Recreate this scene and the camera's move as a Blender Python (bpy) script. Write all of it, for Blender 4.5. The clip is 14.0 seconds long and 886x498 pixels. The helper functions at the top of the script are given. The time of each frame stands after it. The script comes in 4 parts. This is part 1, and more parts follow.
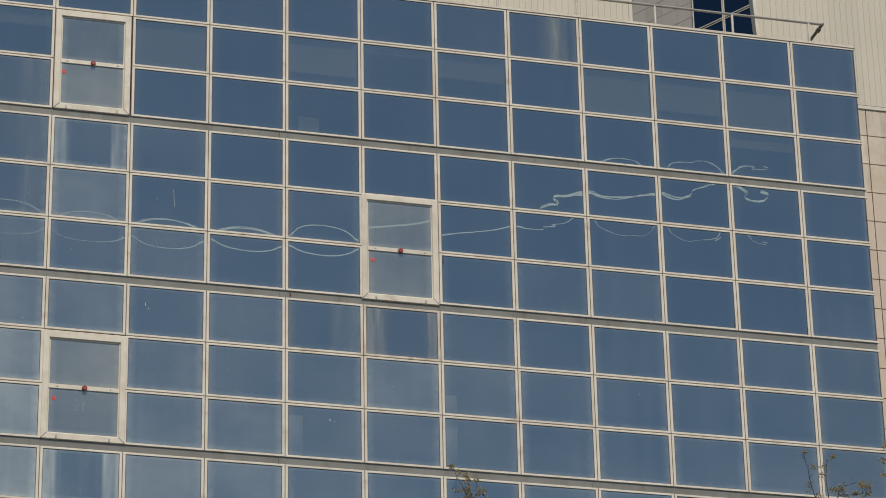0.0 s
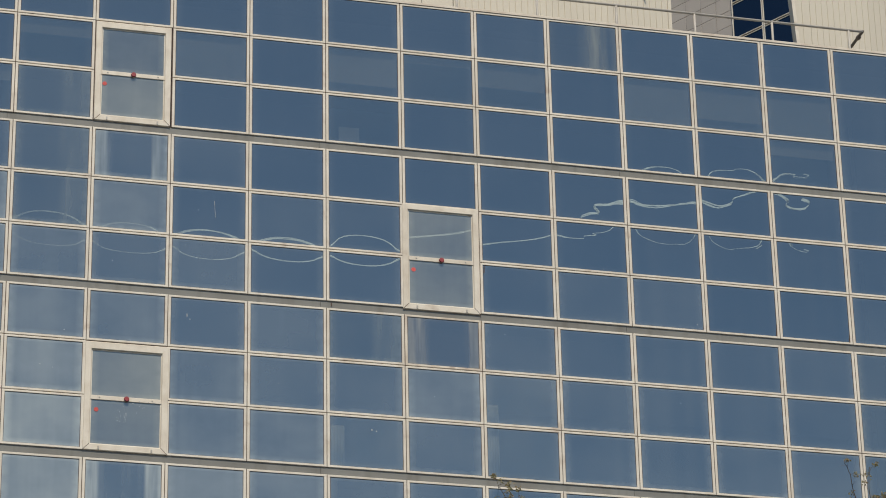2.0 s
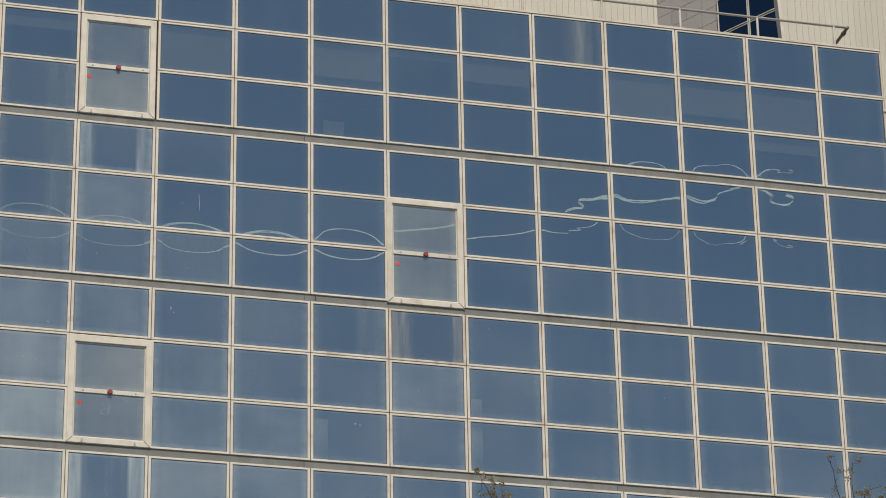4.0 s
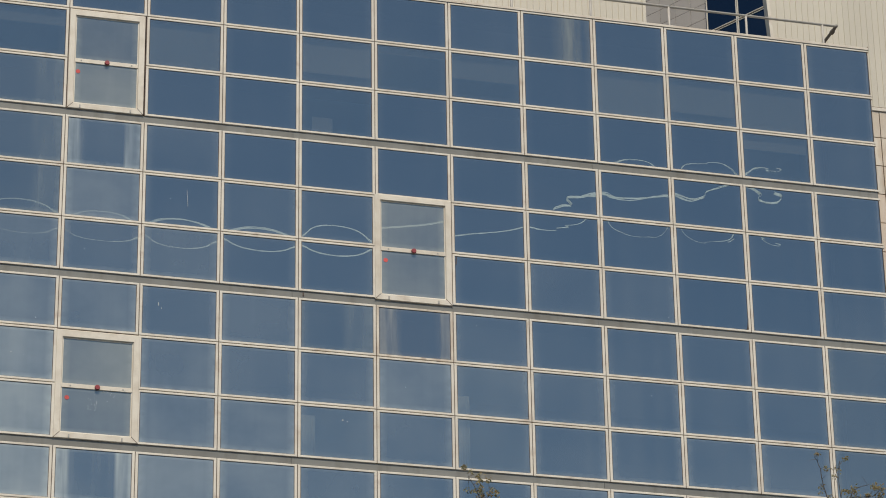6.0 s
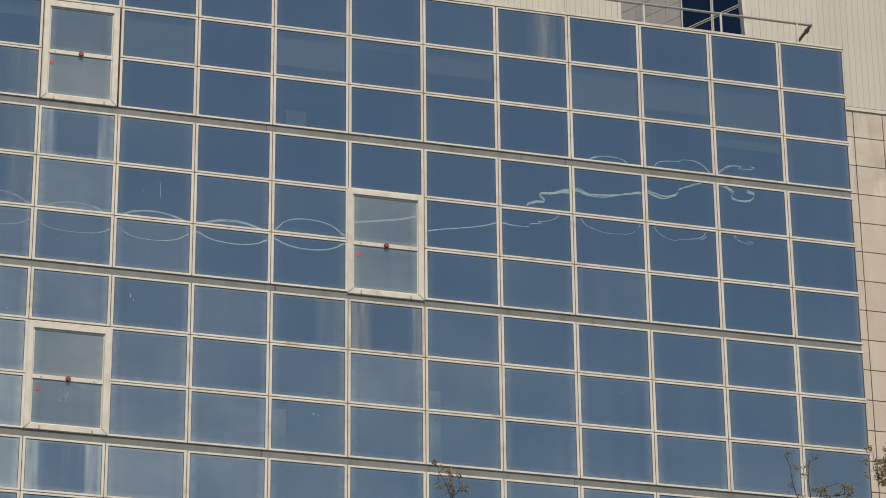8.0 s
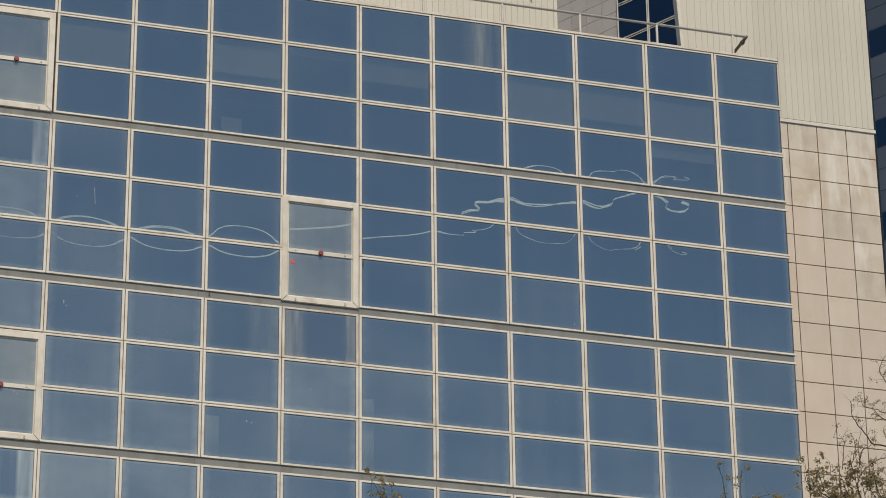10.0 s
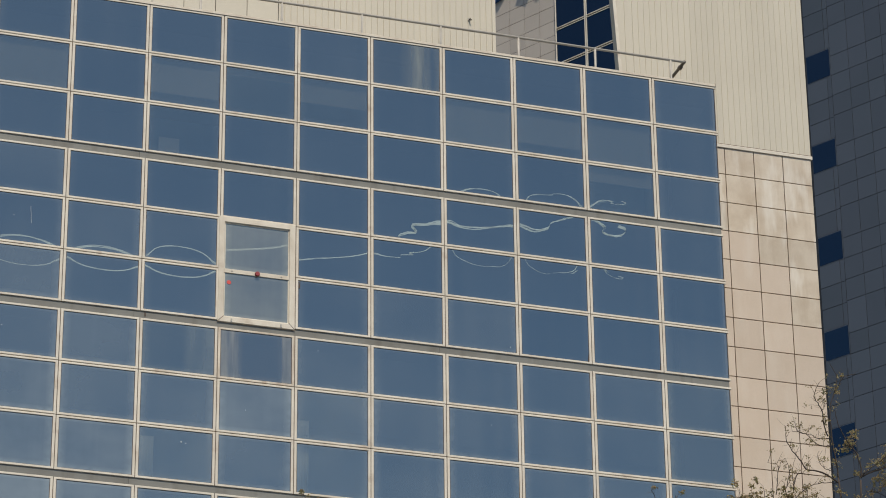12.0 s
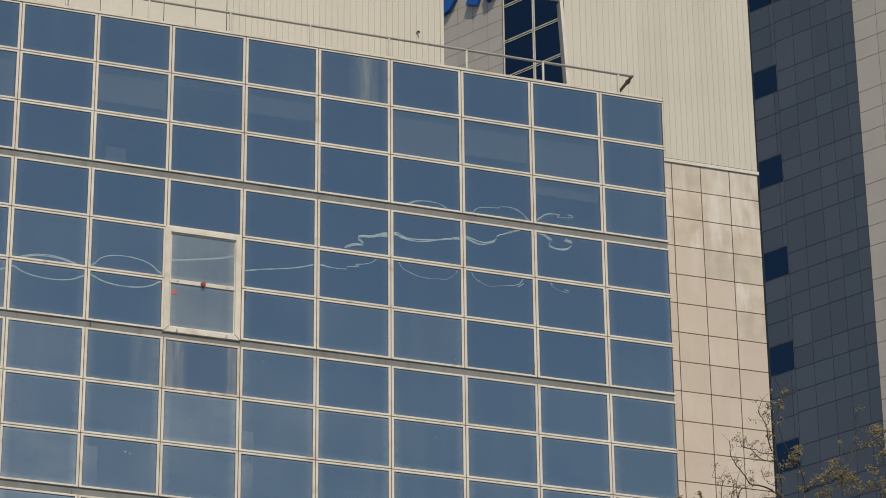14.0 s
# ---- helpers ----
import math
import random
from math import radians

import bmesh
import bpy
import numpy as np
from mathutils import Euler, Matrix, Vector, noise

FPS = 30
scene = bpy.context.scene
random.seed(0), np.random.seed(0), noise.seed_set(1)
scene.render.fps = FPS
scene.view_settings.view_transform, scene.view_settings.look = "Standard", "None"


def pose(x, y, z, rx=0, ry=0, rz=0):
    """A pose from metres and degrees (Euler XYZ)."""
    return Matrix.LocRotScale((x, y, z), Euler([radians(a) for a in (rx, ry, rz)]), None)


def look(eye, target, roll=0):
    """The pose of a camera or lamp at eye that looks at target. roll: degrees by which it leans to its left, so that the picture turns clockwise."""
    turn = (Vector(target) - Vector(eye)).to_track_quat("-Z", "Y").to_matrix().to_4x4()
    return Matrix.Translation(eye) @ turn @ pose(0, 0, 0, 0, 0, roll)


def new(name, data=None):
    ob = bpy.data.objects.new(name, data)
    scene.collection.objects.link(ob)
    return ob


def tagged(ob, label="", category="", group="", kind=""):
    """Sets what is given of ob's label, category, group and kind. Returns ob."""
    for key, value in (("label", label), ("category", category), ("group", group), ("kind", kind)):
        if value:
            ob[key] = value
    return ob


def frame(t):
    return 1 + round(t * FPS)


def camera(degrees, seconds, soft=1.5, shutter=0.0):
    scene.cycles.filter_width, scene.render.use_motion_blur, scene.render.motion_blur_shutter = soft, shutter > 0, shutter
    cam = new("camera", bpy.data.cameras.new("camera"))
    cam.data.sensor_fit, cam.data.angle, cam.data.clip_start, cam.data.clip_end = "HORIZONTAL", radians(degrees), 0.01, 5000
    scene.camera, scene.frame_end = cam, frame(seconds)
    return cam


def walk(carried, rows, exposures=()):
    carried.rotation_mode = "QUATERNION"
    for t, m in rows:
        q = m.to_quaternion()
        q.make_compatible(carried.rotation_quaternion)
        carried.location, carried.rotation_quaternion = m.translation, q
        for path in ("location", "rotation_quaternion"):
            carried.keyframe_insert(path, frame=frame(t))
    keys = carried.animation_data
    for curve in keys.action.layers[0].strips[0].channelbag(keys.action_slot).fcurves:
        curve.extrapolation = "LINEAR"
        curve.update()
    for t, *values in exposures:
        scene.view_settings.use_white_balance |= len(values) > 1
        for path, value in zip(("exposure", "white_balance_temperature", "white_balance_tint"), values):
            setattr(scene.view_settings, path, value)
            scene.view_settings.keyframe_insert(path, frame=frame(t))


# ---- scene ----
import functools

# ---- camera: held at street level with a long lens, it only turns ----
EYE = (-24.406, -55.892, 1.6)
cam = camera(15.622, 14.0, soft=0.95)
TURNS = (  # seconds, heading, tilt, roll
    (0.0, -14.695, 25.022, 1.111),
    (0.5, -14.270, 25.109, 1.067),
    (1.0, -13.984, 25.282, 1.059),
    (1.5, -13.930, 25.264, 1.060),
    (2.0, -13.910, 25.207, 1.079),
    (2.5, -14.008, 25.136, 1.093),
    (3.0, -14.092, 25.106, 1.069),
    (5.5, -14.495, 25.077, 0.864),
    (6.0, -14.560, 25.036, 0.851),
    (6.5, -14.734, 24.993, 0.697),
    (7.0, -14.823, 24.945, 0.611),
    (9.5, -16.221, 25.010, 0.523),
    (10.0, -16.502, 25.072, 0.583),
    (10.5, -16.879, 25.181, 0.671),
    (11.0, -17.220, 25.228, 0.635),
    (11.5, -17.444, 25.354, 0.625),
    (12.0, -17.736, 25.456, 0.600),
    (12.5, -18.052, 25.500, 0.670),
    (13.0, -18.259, 25.578, 0.652),
    (13.5, -18.465, 25.588, 0.579),
    (14.0, -18.808, 25.661, 0.563),
)
walk(cam, [(t, pose(*EYE, 90 + tilt, roll, head)) for t, head, tilt, roll in TURNS],
     exposures=((0.0, -0.14), (0.5, -0.04), (1.0, 0.0), (14.0, 0.0)))

# ---- sky and sun ----
SUN_AZ, SUN_EL = 182.0, 56.0          # degrees clockwise from +y, and above the horizon
world = bpy.data.worlds.new("sky")
scene.world = world
world.use_nodes = True
wn = world.node_tree.nodes
sky = wn.new("ShaderNodeTexSky")
sky.sky_type, sky.sun_disc = "NISHITA", False
sky.sun_elevation, sky.sun_rotation = radians(SUN_EL), radians(SUN_AZ)
sky.air_density, sky.dust_density, sky.ozone_density = 1.0, 0.35, 1.15
world.node_tree.links.new(sky.outputs[0], wn["Background"].inputs[0])
wn["Background"].inputs[1].default_value = 0.1
sun = new("sun", bpy.data.lights.new("sun", "SUN"))
sun.data.energy, sun.data.angle, sun.data.color = 3.35, radians(0.5), (1.0, 0.91, 0.77)
az, el = radians(SUN_AZ), radians(SUN_EL)
TO_SUN = Vector((math.sin(az) * math.cos(el), math.cos(az) * math.cos(el), math.sin(el)))
sun.matrix_world = look((0, 0, 80), Vector((0, 0, 80)) - TO_SUN)


# ---- materials ----
def material(name):
    m = bpy.data.materials.new(name)
    m.use_nodes = True
    return m, m.node_tree.nodes, m.node_tree.links


def ramp(nodes, stops, mode="LINEAR"):
    r = nodes.new("ShaderNodeValToRGB")
    r.color_ramp.interpolation = mode
    while len(r.color_ramp.elements) < len(stops):
        r.color_ramp.elements.new(0.5)
    for e, (p, c) in zip(r.color_ramp.elements, stops):
        e.position, e.color = p, (c, c, c, 1) if isinstance(c, (int, float)) else (*c, 1)
    return r


def noise_tex(nodes, links, scale, detail=4, stretch=(1, 1, 1), space="Object"):
    co = nodes.new("ShaderNodeTexCoord")
    mp = nodes.new("ShaderNodeMapping")
    mp.inputs["Scale"].default_value = stretch
    n = nodes.new("ShaderNodeTexNoise")
    n.inputs["Scale"].default_value, n.inputs["Detail"].default_value = scale, detail
    links.new(co.outputs[space], mp.inputs[0])
    links.new(mp.outputs[0], n.inputs["Vector"])
    return n


def world_noise(nodes, links, scale, detail=4, stretch=(1, 1, 1)):
    g = nodes.new("ShaderNodeNewGeometry")
    mp = nodes.new("ShaderNodeMapping")
    mp.inputs["Scale"].default_value = stretch
    n = nodes.new("ShaderNodeTexNoise")
    n.inputs["Scale"].default_value, n.inputs["Detail"].default_value = scale, detail
    links.new(g.outputs["Position"], mp.inputs[0])
    links.new(mp.outputs[0], n.inputs["Vector"])
    return n


def mixrgb(nodes, links, fac, a, b, mode="MIX"):
    m = nodes.new("ShaderNodeMix")
    m.data_type, m.blend_type = "RGBA", mode
    for socket, v in ((0, fac), (6, a), (7, b)):
        if hasattr(v, "links") or hasattr(v, "is_linked"):
            links.new(v, m.inputs[socket])
        elif isinstance(v, (int, float)):
            m.inputs[socket].default_value = v
        else:
            m.inputs[socket].default_value = (*v, 1)
    return m.outputs[2]


def surface(name, base, dark, rough=0.6, sun_patches=0.0, metallic=0.0, grain=40.0, patch=1.5, streak=0.0, bump=0.15, vary=0.08, stain=0.5, rust=0.0):
    """Two scales of noise, optional vertical rain streaks, optional painted patches of reflected sun, per-piece
    variation and a fine bump.
    """
    m, n, l = material(name)
    b = n["Principled BSDF"]
    big = world_noise(n, l, patch, 5)
    fine = world_noise(n, l, grain, 3)
    f1 = ramp(n, ((0.42, 0.0), (0.75, stain)))
    l.new(big.outputs[0], f1.inputs[0])
    c = mixrgb(n, l, f1.outputs[0], base, dark)
    f2 = ramp(n, ((0.3, 0.97), (0.7, 1.025)))
    l.new(fine.outputs[0], f2.inputs[0])
    c = mixrgb(n, l, 1.0, c, f2.outputs[0], "MULTIPLY")
    if streak:
        s = world_noise(n, l, 5.0, 3, (1, 1, 0.12))
        f3 = ramp(n, ((0.52, 0.0), (0.72, streak)))
        l.new(s.outputs[0], f3.inputs[0])
        c = mixrgb(n, l, f3.outputs[0], c, dark)
    if sun_patches:
        # pale patches paint in sunlight thrown back by other windows
        wv = world_noise(n, l, 1.9, 4, (1.8, 1, 0.40))
        f5 = ramp(n, ((0.50, 0.0), (0.70, sun_patches)))
        l.new(wv.outputs[0], f5.inputs[0])
        c = mixrgb(n, l, f5.outputs[0], c, (0.80, 0.74, 0.64))
    if rust:
        rs = world_noise(n, l, 2.6, 6)
        f6 = ramp(n, ((0.60, 0.0), (0.74, rust)))
        l.new(rs.outputs[0], f6.inputs[0])
        c = mixrgb(n, l, f6.outputs[0], c, (0.30, 0.17, 0.09))
    info = n.new("ShaderNodeObjectInfo")
    f4 = ramp(n, ((0.0, 1 - vary), (1.0, 1 + vary)))
    l.new(info.outputs["Random"], f4.inputs[0])
    c = mixrgb(n, l, 1.0, c, f4.outputs[0], "MULTIPLY")
    l.new(c, b.inputs["Base Color"])
    b.inputs["Roughness"].default_value, b.inputs["Metallic"].default_value = rough, metallic
    bp = n.new("ShaderNodeBump")
    bp.inputs["Strength"].default_value, bp.inputs["Distance"].default_value = bump, 0.004
    l.new(fine.outputs[0], bp.inputs["Height"])
    l.new(bp.outputs[0], b.inputs["Normal"])
    return m


def glazing(name, shine, clear, dust_and_sky, streaks=0.0, rim=0.0, bands=0.0, stops=(), tint=(0.675, 0.86, 0.90), haze_colour=(0.41, 0.465, 0.48)):
    """Coated glass: a mirror share over a tinted clear share, under patches, runs and rims of dust; on low panes this
    colour also paints in brighter reflected sky.
    """
    m, n, l = material(name)
    n.remove(n["Principled BSDF"])
    out = n["Material Output"]
    tr, gl, df = n.new("ShaderNodeBsdfTransparent"), n.new("ShaderNodeBsdfGlossy"), n.new("ShaderNodeBsdfDiffuse")
    tr.inputs[0].default_value = (*clear, 1)
    gl.inputs[0].default_value, gl.inputs["Roughness"].default_value = (*tint, 1), 0.0
    df.inputs[0].default_value = (*haze_colour, 1)
    mx = n.new("ShaderNodeMixShader")
    mx.inputs[0].default_value = shine
    l.new(tr.outputs[0], mx.inputs[1])
    l.new(gl.outputs[0], mx.inputs[2])
    # patches of dust and of painted-in sky brightness, different on every pane
    info = n.new("ShaderNodeObjectInfo")
    big = world_noise(n, l, 0.55, 4, (1, 1, 1.2))
    p = ramp(n, ((0.34, 0.58), (0.66, 1.10)))
    l.new(big.outputs[0], p.inputs[0])
    amount = n.new("ShaderNodeMath")
    amount.operation = "MULTIPLY"
    v = ramp(n, ((0.0, dust_and_sky * 0.7), (1.0, dust_and_sky * 1.3)))
    l.new(info.outputs["Random"], v.inputs[0])
    l.new(p.outputs[0], amount.inputs[0])
    l.new(v.outputs[0], amount.inputs[1])
    total = amount.outputs[0]

    def add(a, b):
        s = n.new("ShaderNodeMath")
        s.operation, s.use_clamp = "ADD", True
        l.new(a, s.inputs[0])
        l.new(b, s.inputs[1])
        return s.outputs[0]

    if bands:
        co = n.new("ShaderNodeTexCoord")
        sep = n.new("ShaderNodeSeparateXYZ")
        l.new(co.outputs["Generated"], sep.inputs[0])
        band = ramp(n, stops)
        l.new(sep.outputs[0], band.inputs[0])
        ragged = world_noise(n, l, 4.0, 3, (1.5, 1, 0.15))
        rr = ramp(n, ((0.3, 0.25), (0.65, 1.0)))
        l.new(ragged.outputs[0], rr.inputs[0])
        bmul = n.new("ShaderNodeMath")
        bmul.operation = "MULTIPLY"
        l.new(band.outputs[0], bmul.inputs[0])
        l.new(rr.outputs[0], bmul.inputs[1])
        bs = n.new("ShaderNodeMath")
        bs.operation = "MULTIPLY"
        bs.inputs[1].default_value = bands
        l.new(bmul.outputs[0], bs.inputs[0])
        total = add(total, bs.outputs[0])
    if streaks:
        s = world_noise(n, l, 2.2, 3, (1, 1, 0.06))
        f = ramp(n, ((0.50, 0.0), (0.66, streaks)))
        l.new(s.outputs[0], f.inputs[0])
        total = add(total, f.outputs[0])
    if rim:
        co = n.new("ShaderNodeTexCoord")
        sep = n.new("ShaderNodeSeparateXYZ")
        l.new(co.outputs["Generated"], sep.inputs[0])
        wob = world_noise(n, l, 6.0, 3)
        for axis, lo, hi in ((0, 0.02, 0.12), (0, 0.98, 0.88), (2, 0.02, 0.11), (2, 0.99, 0.93)):
            r = n.new("ShaderNodeMapRange")
            r.inputs[1].default_value, r.inputs[2].default_value = lo, hi
            r.inputs[3].default_value, r.inputs[4].default_value = rim, 0.0
            l.new(sep.outputs[axis], r.inputs[0])
            w = n.new("ShaderNodeMath")
            w.operation = "MULTIPLY"
            l.new(r.outputs[0], w.inputs[0])
            l.new(wob.outputs[0], w.inputs[1])
            total = add(total, w.outputs[0])
    top = n.new("ShaderNodeMixShader")
    l.new(total, top.inputs[0])
    l.new(mx.outputs[0], top.inputs[1])
    l.new(df.outputs[0], top.inputs[2])
    l.new(top.outputs[0], out.inputs[0])
    return m


CREAM = surface("cream_painted_aluminium", (0.76, 0.69, 0.57), (0.40, 0.30, 0.20), 0.45, patch=2.2, streak=0.2, vary=0.05, stain=0.3, rust=0.4)
RUSTY = surface("rust_stained_cream_paint", (0.74, 0.66, 0.53), (0.30, 0.19, 0.12), 0.6, patch=3.0, streak=0.6, stain=0.5, rust=0.6)
SASH = surface("cream_sash_paint", (0.77, 0.69, 0.56), (0.50, 0.40, 0.28), 0.45, patch=3.0, streak=0.25, vary=0.03, rust=0.3)
COPING = surface("rust_edged_coping", (0.70, 0.62, 0.50), (0.42, 0.30, 0.20), 0.5, patch=2.0, streak=0.3, vary=0.03, rust=0.3)
JOINT = surface("brown_gasket", (0.10, 0.062, 0.045), (0.05, 0.032, 0.022), 0.8)
STRIP = surface("grey_olive_metal_strip", (0.215, 0.21, 0.185), (0.11, 0.095, 0.07), 0.55, streak=0.5, patch=1.0)
RIB = surface("ribbed_cream_sheet", (0.62, 0.56, 0.445), (0.55, 0.49, 0.38), 0.5, streak=0.2, patch=0.6, vary=0.03)
# both tiles carry painted reflected sun, the second strongly, besides its stains
TILE = surface("cream_stone_tile", (0.65, 0.535, 0.418), (0.55, 0.435, 0.315), 0.35, sun_patches=0.18, streak=0.2, patch=1.6, vary=0.04, stain=0.35)
STAINED_SUNNY_TILE = surface("weathered_sun_patched_tile", (0.66, 0.565, 0.44), (0.46, 0.35, 0.235), 0.35, sun_patches=0.8, streak=0.4, patch=2.2, vary=0.07, stain=0.6)
GREYTILE = surface("beige_tower_tile", (0.52, 0.450, 0.372), (0.44, 0.378, 0.31), 0.5, streak=0.2, patch=0.8, vary=0.05)
DARKPANEL = surface("dark_glass_cladding", (0.079, 0.090, 0.107), (0.062, 0.078, 0.086), 0.30, streak=0.1, patch=0.4, vary=0.10, bump=0.02)
DARKJOINT = surface("blackish_joint", (0.026, 0.029, 0.036), (0.018, 0.020, 0.025), 0.9)
GROOVE = surface("dark_joint", (0.05, 0.04, 0.03), (0.03, 0.025, 0.02), 0.9)
GROUT = surface("brown_tile_grout", (0.13, 0.085, 0.055), (0.07, 0.05, 0.035), 0.9)
STEEL = surface("grey_painted_steel", (0.48, 0.445, 0.39), (0.30, 0.265, 0.22), 0.5, patch=4.0)
# darker copy of the railing steel, with the return rail's shade in its colour
SHADED_STEEL = surface("shade_darkened_steel", (0.16, 0.14, 0.115), (0.09, 0.07, 0.05), 0.6, patch=6.0)
# near-black colour puts the unlit depth of the offices into their surfaces
ROOM = surface("unlit_dark_interior", (0.05, 0.048, 0.045), (0.03, 0.03, 0.028), 0.9, patch=0.5)
BLIND = surface("grey_brown_blind", (0.47, 0.395, 0.335), (0.41, 0.345, 0.29), 0.85, patch=1.0)
SHEER = surface("pale_sheer_curtain", (0.76, 0.68, 0.54), (0.62, 0.55, 0.44), 0.85, patch=3.0)
PAPER = surface("pale_dried_lime", (0.48, 0.49, 0.48), (0.36, 0.37, 0.36), 0.8, grain=120.0, patch=20.0)
RED = surface("dark_red_plastic", (0.30, 0.03, 0.035), (0.20, 0.02, 0.02), 0.5)
REDSPOT = surface("red_sticker", (0.66, 0.075, 0.06), (0.5, 0.06, 0.05), 0.6)
BLUE = surface("blue_sign_plastic", (0.012, 0.10, 0.36), (0.01, 0.08, 0.3), 0.3)
BARK = surface("grey_brown_bark", (0.075, 0.055, 0.042), (0.04, 0.03, 0.022), 0.9, grain=80)
ASPHALT = surface("asphalt", (0.05, 0.05, 0.05), (0.035, 0.035, 0.035), 0.9, patch=0.3)
VAPOUR, n, l = material("white_vapour")
n.remove(n["Principled BSDF"])
vt = n.new("ShaderNodeBsdfTranslucent")
vt.inputs[0].default_value = (0.95, 0.95, 0.95, 1)
l.new(vt.outputs[0], n["Material Output"].inputs[0])
SHINE, DIM = 0.300, (0.08, 0.083, 0.08)
SIDES = ((0.0, 0.5), (0.08, 0.55), (0.14, 0.75), (0.19, 0.2), (0.26, 0.02), (0.76, 0.02), (0.80, 0.7), (0.86, 0.55), (0.93, 0.35), (1.0, 0.5))
GLASS = glazing("coated_glass", SHINE, DIM, 0.04, streaks=0.012, rim=0.085)
# dust here also carries the brighter reflected sky low on the front
GLASS_HAZY = glazing("hazy_coated_glass", SHINE, DIM, 0.30, streaks=0.03, rim=0.34)
GLASS_DUST_SKY = glazing("dusty_sky_paled_glass", SHINE, DIM, 0.67, streaks=0.08, rim=0.5)
GLASS_SASH = glazing("dusty_sash_glass", SHINE, DIM, 0.43, streaks=0.05, rim=0.40, haze_colour=(0.37, 0.40, 0.38))
GLASS_CLEAR = glazing("clear_coated_glass", 0.262, (0.515, 0.53, 0.505), 0.05, rim=0.10)
GLASS_VEILED = glazing("veiled_clear_glass", 0.275, (0.50, 0.51, 0.49), 0.16, streaks=0.03, rim=0.22)
GLASS_EDGE = glazing("corner_glass", SHINE, DIM, 0.07, streaks=0.015, rim=0.15)
# low corner panes: paler colour paints in the sky's brighter reflection
GLASS_EDGE_LOW_SKY = glazing("sky_paled_corner_glass", SHINE, DIM, 0.12, streaks=0.02, rim=0.26, haze_colour=(0.42, 0.46, 0.43))
# these two paint the sky's brightening towards the horizon into the glass colour
GLASS_LOW_SKY = glazing("sky_paled_film_glass", SHINE, DIM, 0.165, streaks=0.02, rim=0.26)
GLASS_FAINT_SKY = glazing("faintly_sky_paled_glass", SHINE, DIM, 0.10, streaks=0.015, rim=0.17)
GLASS_SMEAR = glazing("smeared_coated_glass", SHINE, DIM, 0.10, streaks=0.02, rim=0.24, bands=0.24, haze_colour=(0.42, 0.46, 0.43),
                      stops=((0.0, 0.1), (0.3, 0.0), (0.55, 0.08), (0.72, 0.7), (0.80, 0.45), (0.88, 0.6), (1.0, 0.2)))
GLASS_RUNS = glazing("streaked_coated_glass", SHINE, DIM, 0.10, rim=0.45, bands=0.75, stops=SIDES)
GLASS_WASHED = glazing("heavily_streaked_glass", SHINE, DIM, 0.24, streaks=0.10, rim=0.45, bands=1.1, stops=SIDES)
GLASS_RUST = glazing("rust_streaked_glass", SHINE, DIM, 0.06, rim=0.2, bands=0.75, haze_colour=(0.44, 0.425, 0.37),
                     stops=((0.0, 0.45), (0.10, 0.6), (0.17, 1.0), (0.22, 0.4), (0.32, 0.03), (0.78, 0.02), (0.84, 0.2), (0.87, 0.75), (0.92, 0.3), (1.0, 0.25)))
# soft pale band put into the glass in place of a lit curtain behind
GLASS_CURTAIN_BAND = glazing("curtain_banded_glass", SHINE, DIM, 0.06, rim=0.1, bands=0.42, haze_colour=(0.42, 0.43, 0.36),
                     stops=((0.0, 0.0), (0.40, 0.0), (0.56, 0.35), (0.64, 1.0), (0.74, 0.7), (0.82, 0.5), (0.88, 0.1), (1.0, 0.3)))
GLASS_IN = glazing("inner_glass", 0.22, (0.80, 0.81, 0.785), 0.0)
GLASS_TOWER = glazing("dark_tower_glass", 0.102, (0.1, 0.12, 0.16), 0.01, tint=(0.32, 0.60, 0.88))
m, n, l = material("yellow_green_leaf")
b = n["Principled BSDF"]
geo = n.new("ShaderNodeNewGeometry")
lr = ramp(n, ((0.0, (0.32, 0.22, 0.12)), (0.4, (0.43, 0.34, 0.16)), (0.75, (0.34, 0.305, 0.15)), (1.0, (0.24, 0.21, 0.11))))
l.new(geo.outputs["Random Per Island"], lr.inputs[0])
l.new(lr.outputs[0], b.inputs["Base Color"])
b.inputs["Roughness"].default_value = 0.55
thin, both = n.new("ShaderNodeBsdfTranslucent"), n.new("ShaderNodeMixShader")
l.new(lr.outputs[0], thin.inputs[0])
both.inputs[0].default_value = 0.5
l.new(b.outputs[0], both.inputs[1])
l.new(thin.outputs[0], both.inputs[2])
l.new(both.outputs[0], n["Material Output"].inputs[0])
LEAF = m


# ---- mesh helpers ----
def finish(name, bm, mat, smooth=False):
    me = bpy.data.meshes.new(name)
    bm.to_mesh(me)
    bm.free()
    me.materials.append(mat)
    if smooth:
        for p in me.polygons:
            p.use_smooth = True
    return me


def part(name, data, mat=None, parent=None, label="", at=(0, 0, 0), smooth=False):
    me = data if isinstance(data, bpy.types.Mesh) else finish(name, data, mat, smooth)
    ob = new(name, me)
    ob.location = at
    ob.parent = parent
    return tagged(ob, label)


def thing(name, label, category, group="", kind="", at=(0, 0, 0)):
    ob = new(name)
    ob.location = at
    ob.empty_display_size = 0.3
    return tagged(ob, label, category, group, kind)


def add_box(bm, x0, x1, y0, y1, z0, z1):
    v = [bm.verts.new((x, y, z)) for z in (z0, z1) for y in (y0, y1) for x in (x0, x1)]
    for f in ((0, 2, 3, 1), (4, 5, 7, 6), (0, 1, 5, 4), (2, 6, 7, 3), (0, 4, 6, 2), (1, 3, 7, 5)):
        bm.faces.new([v[i] for i in f])


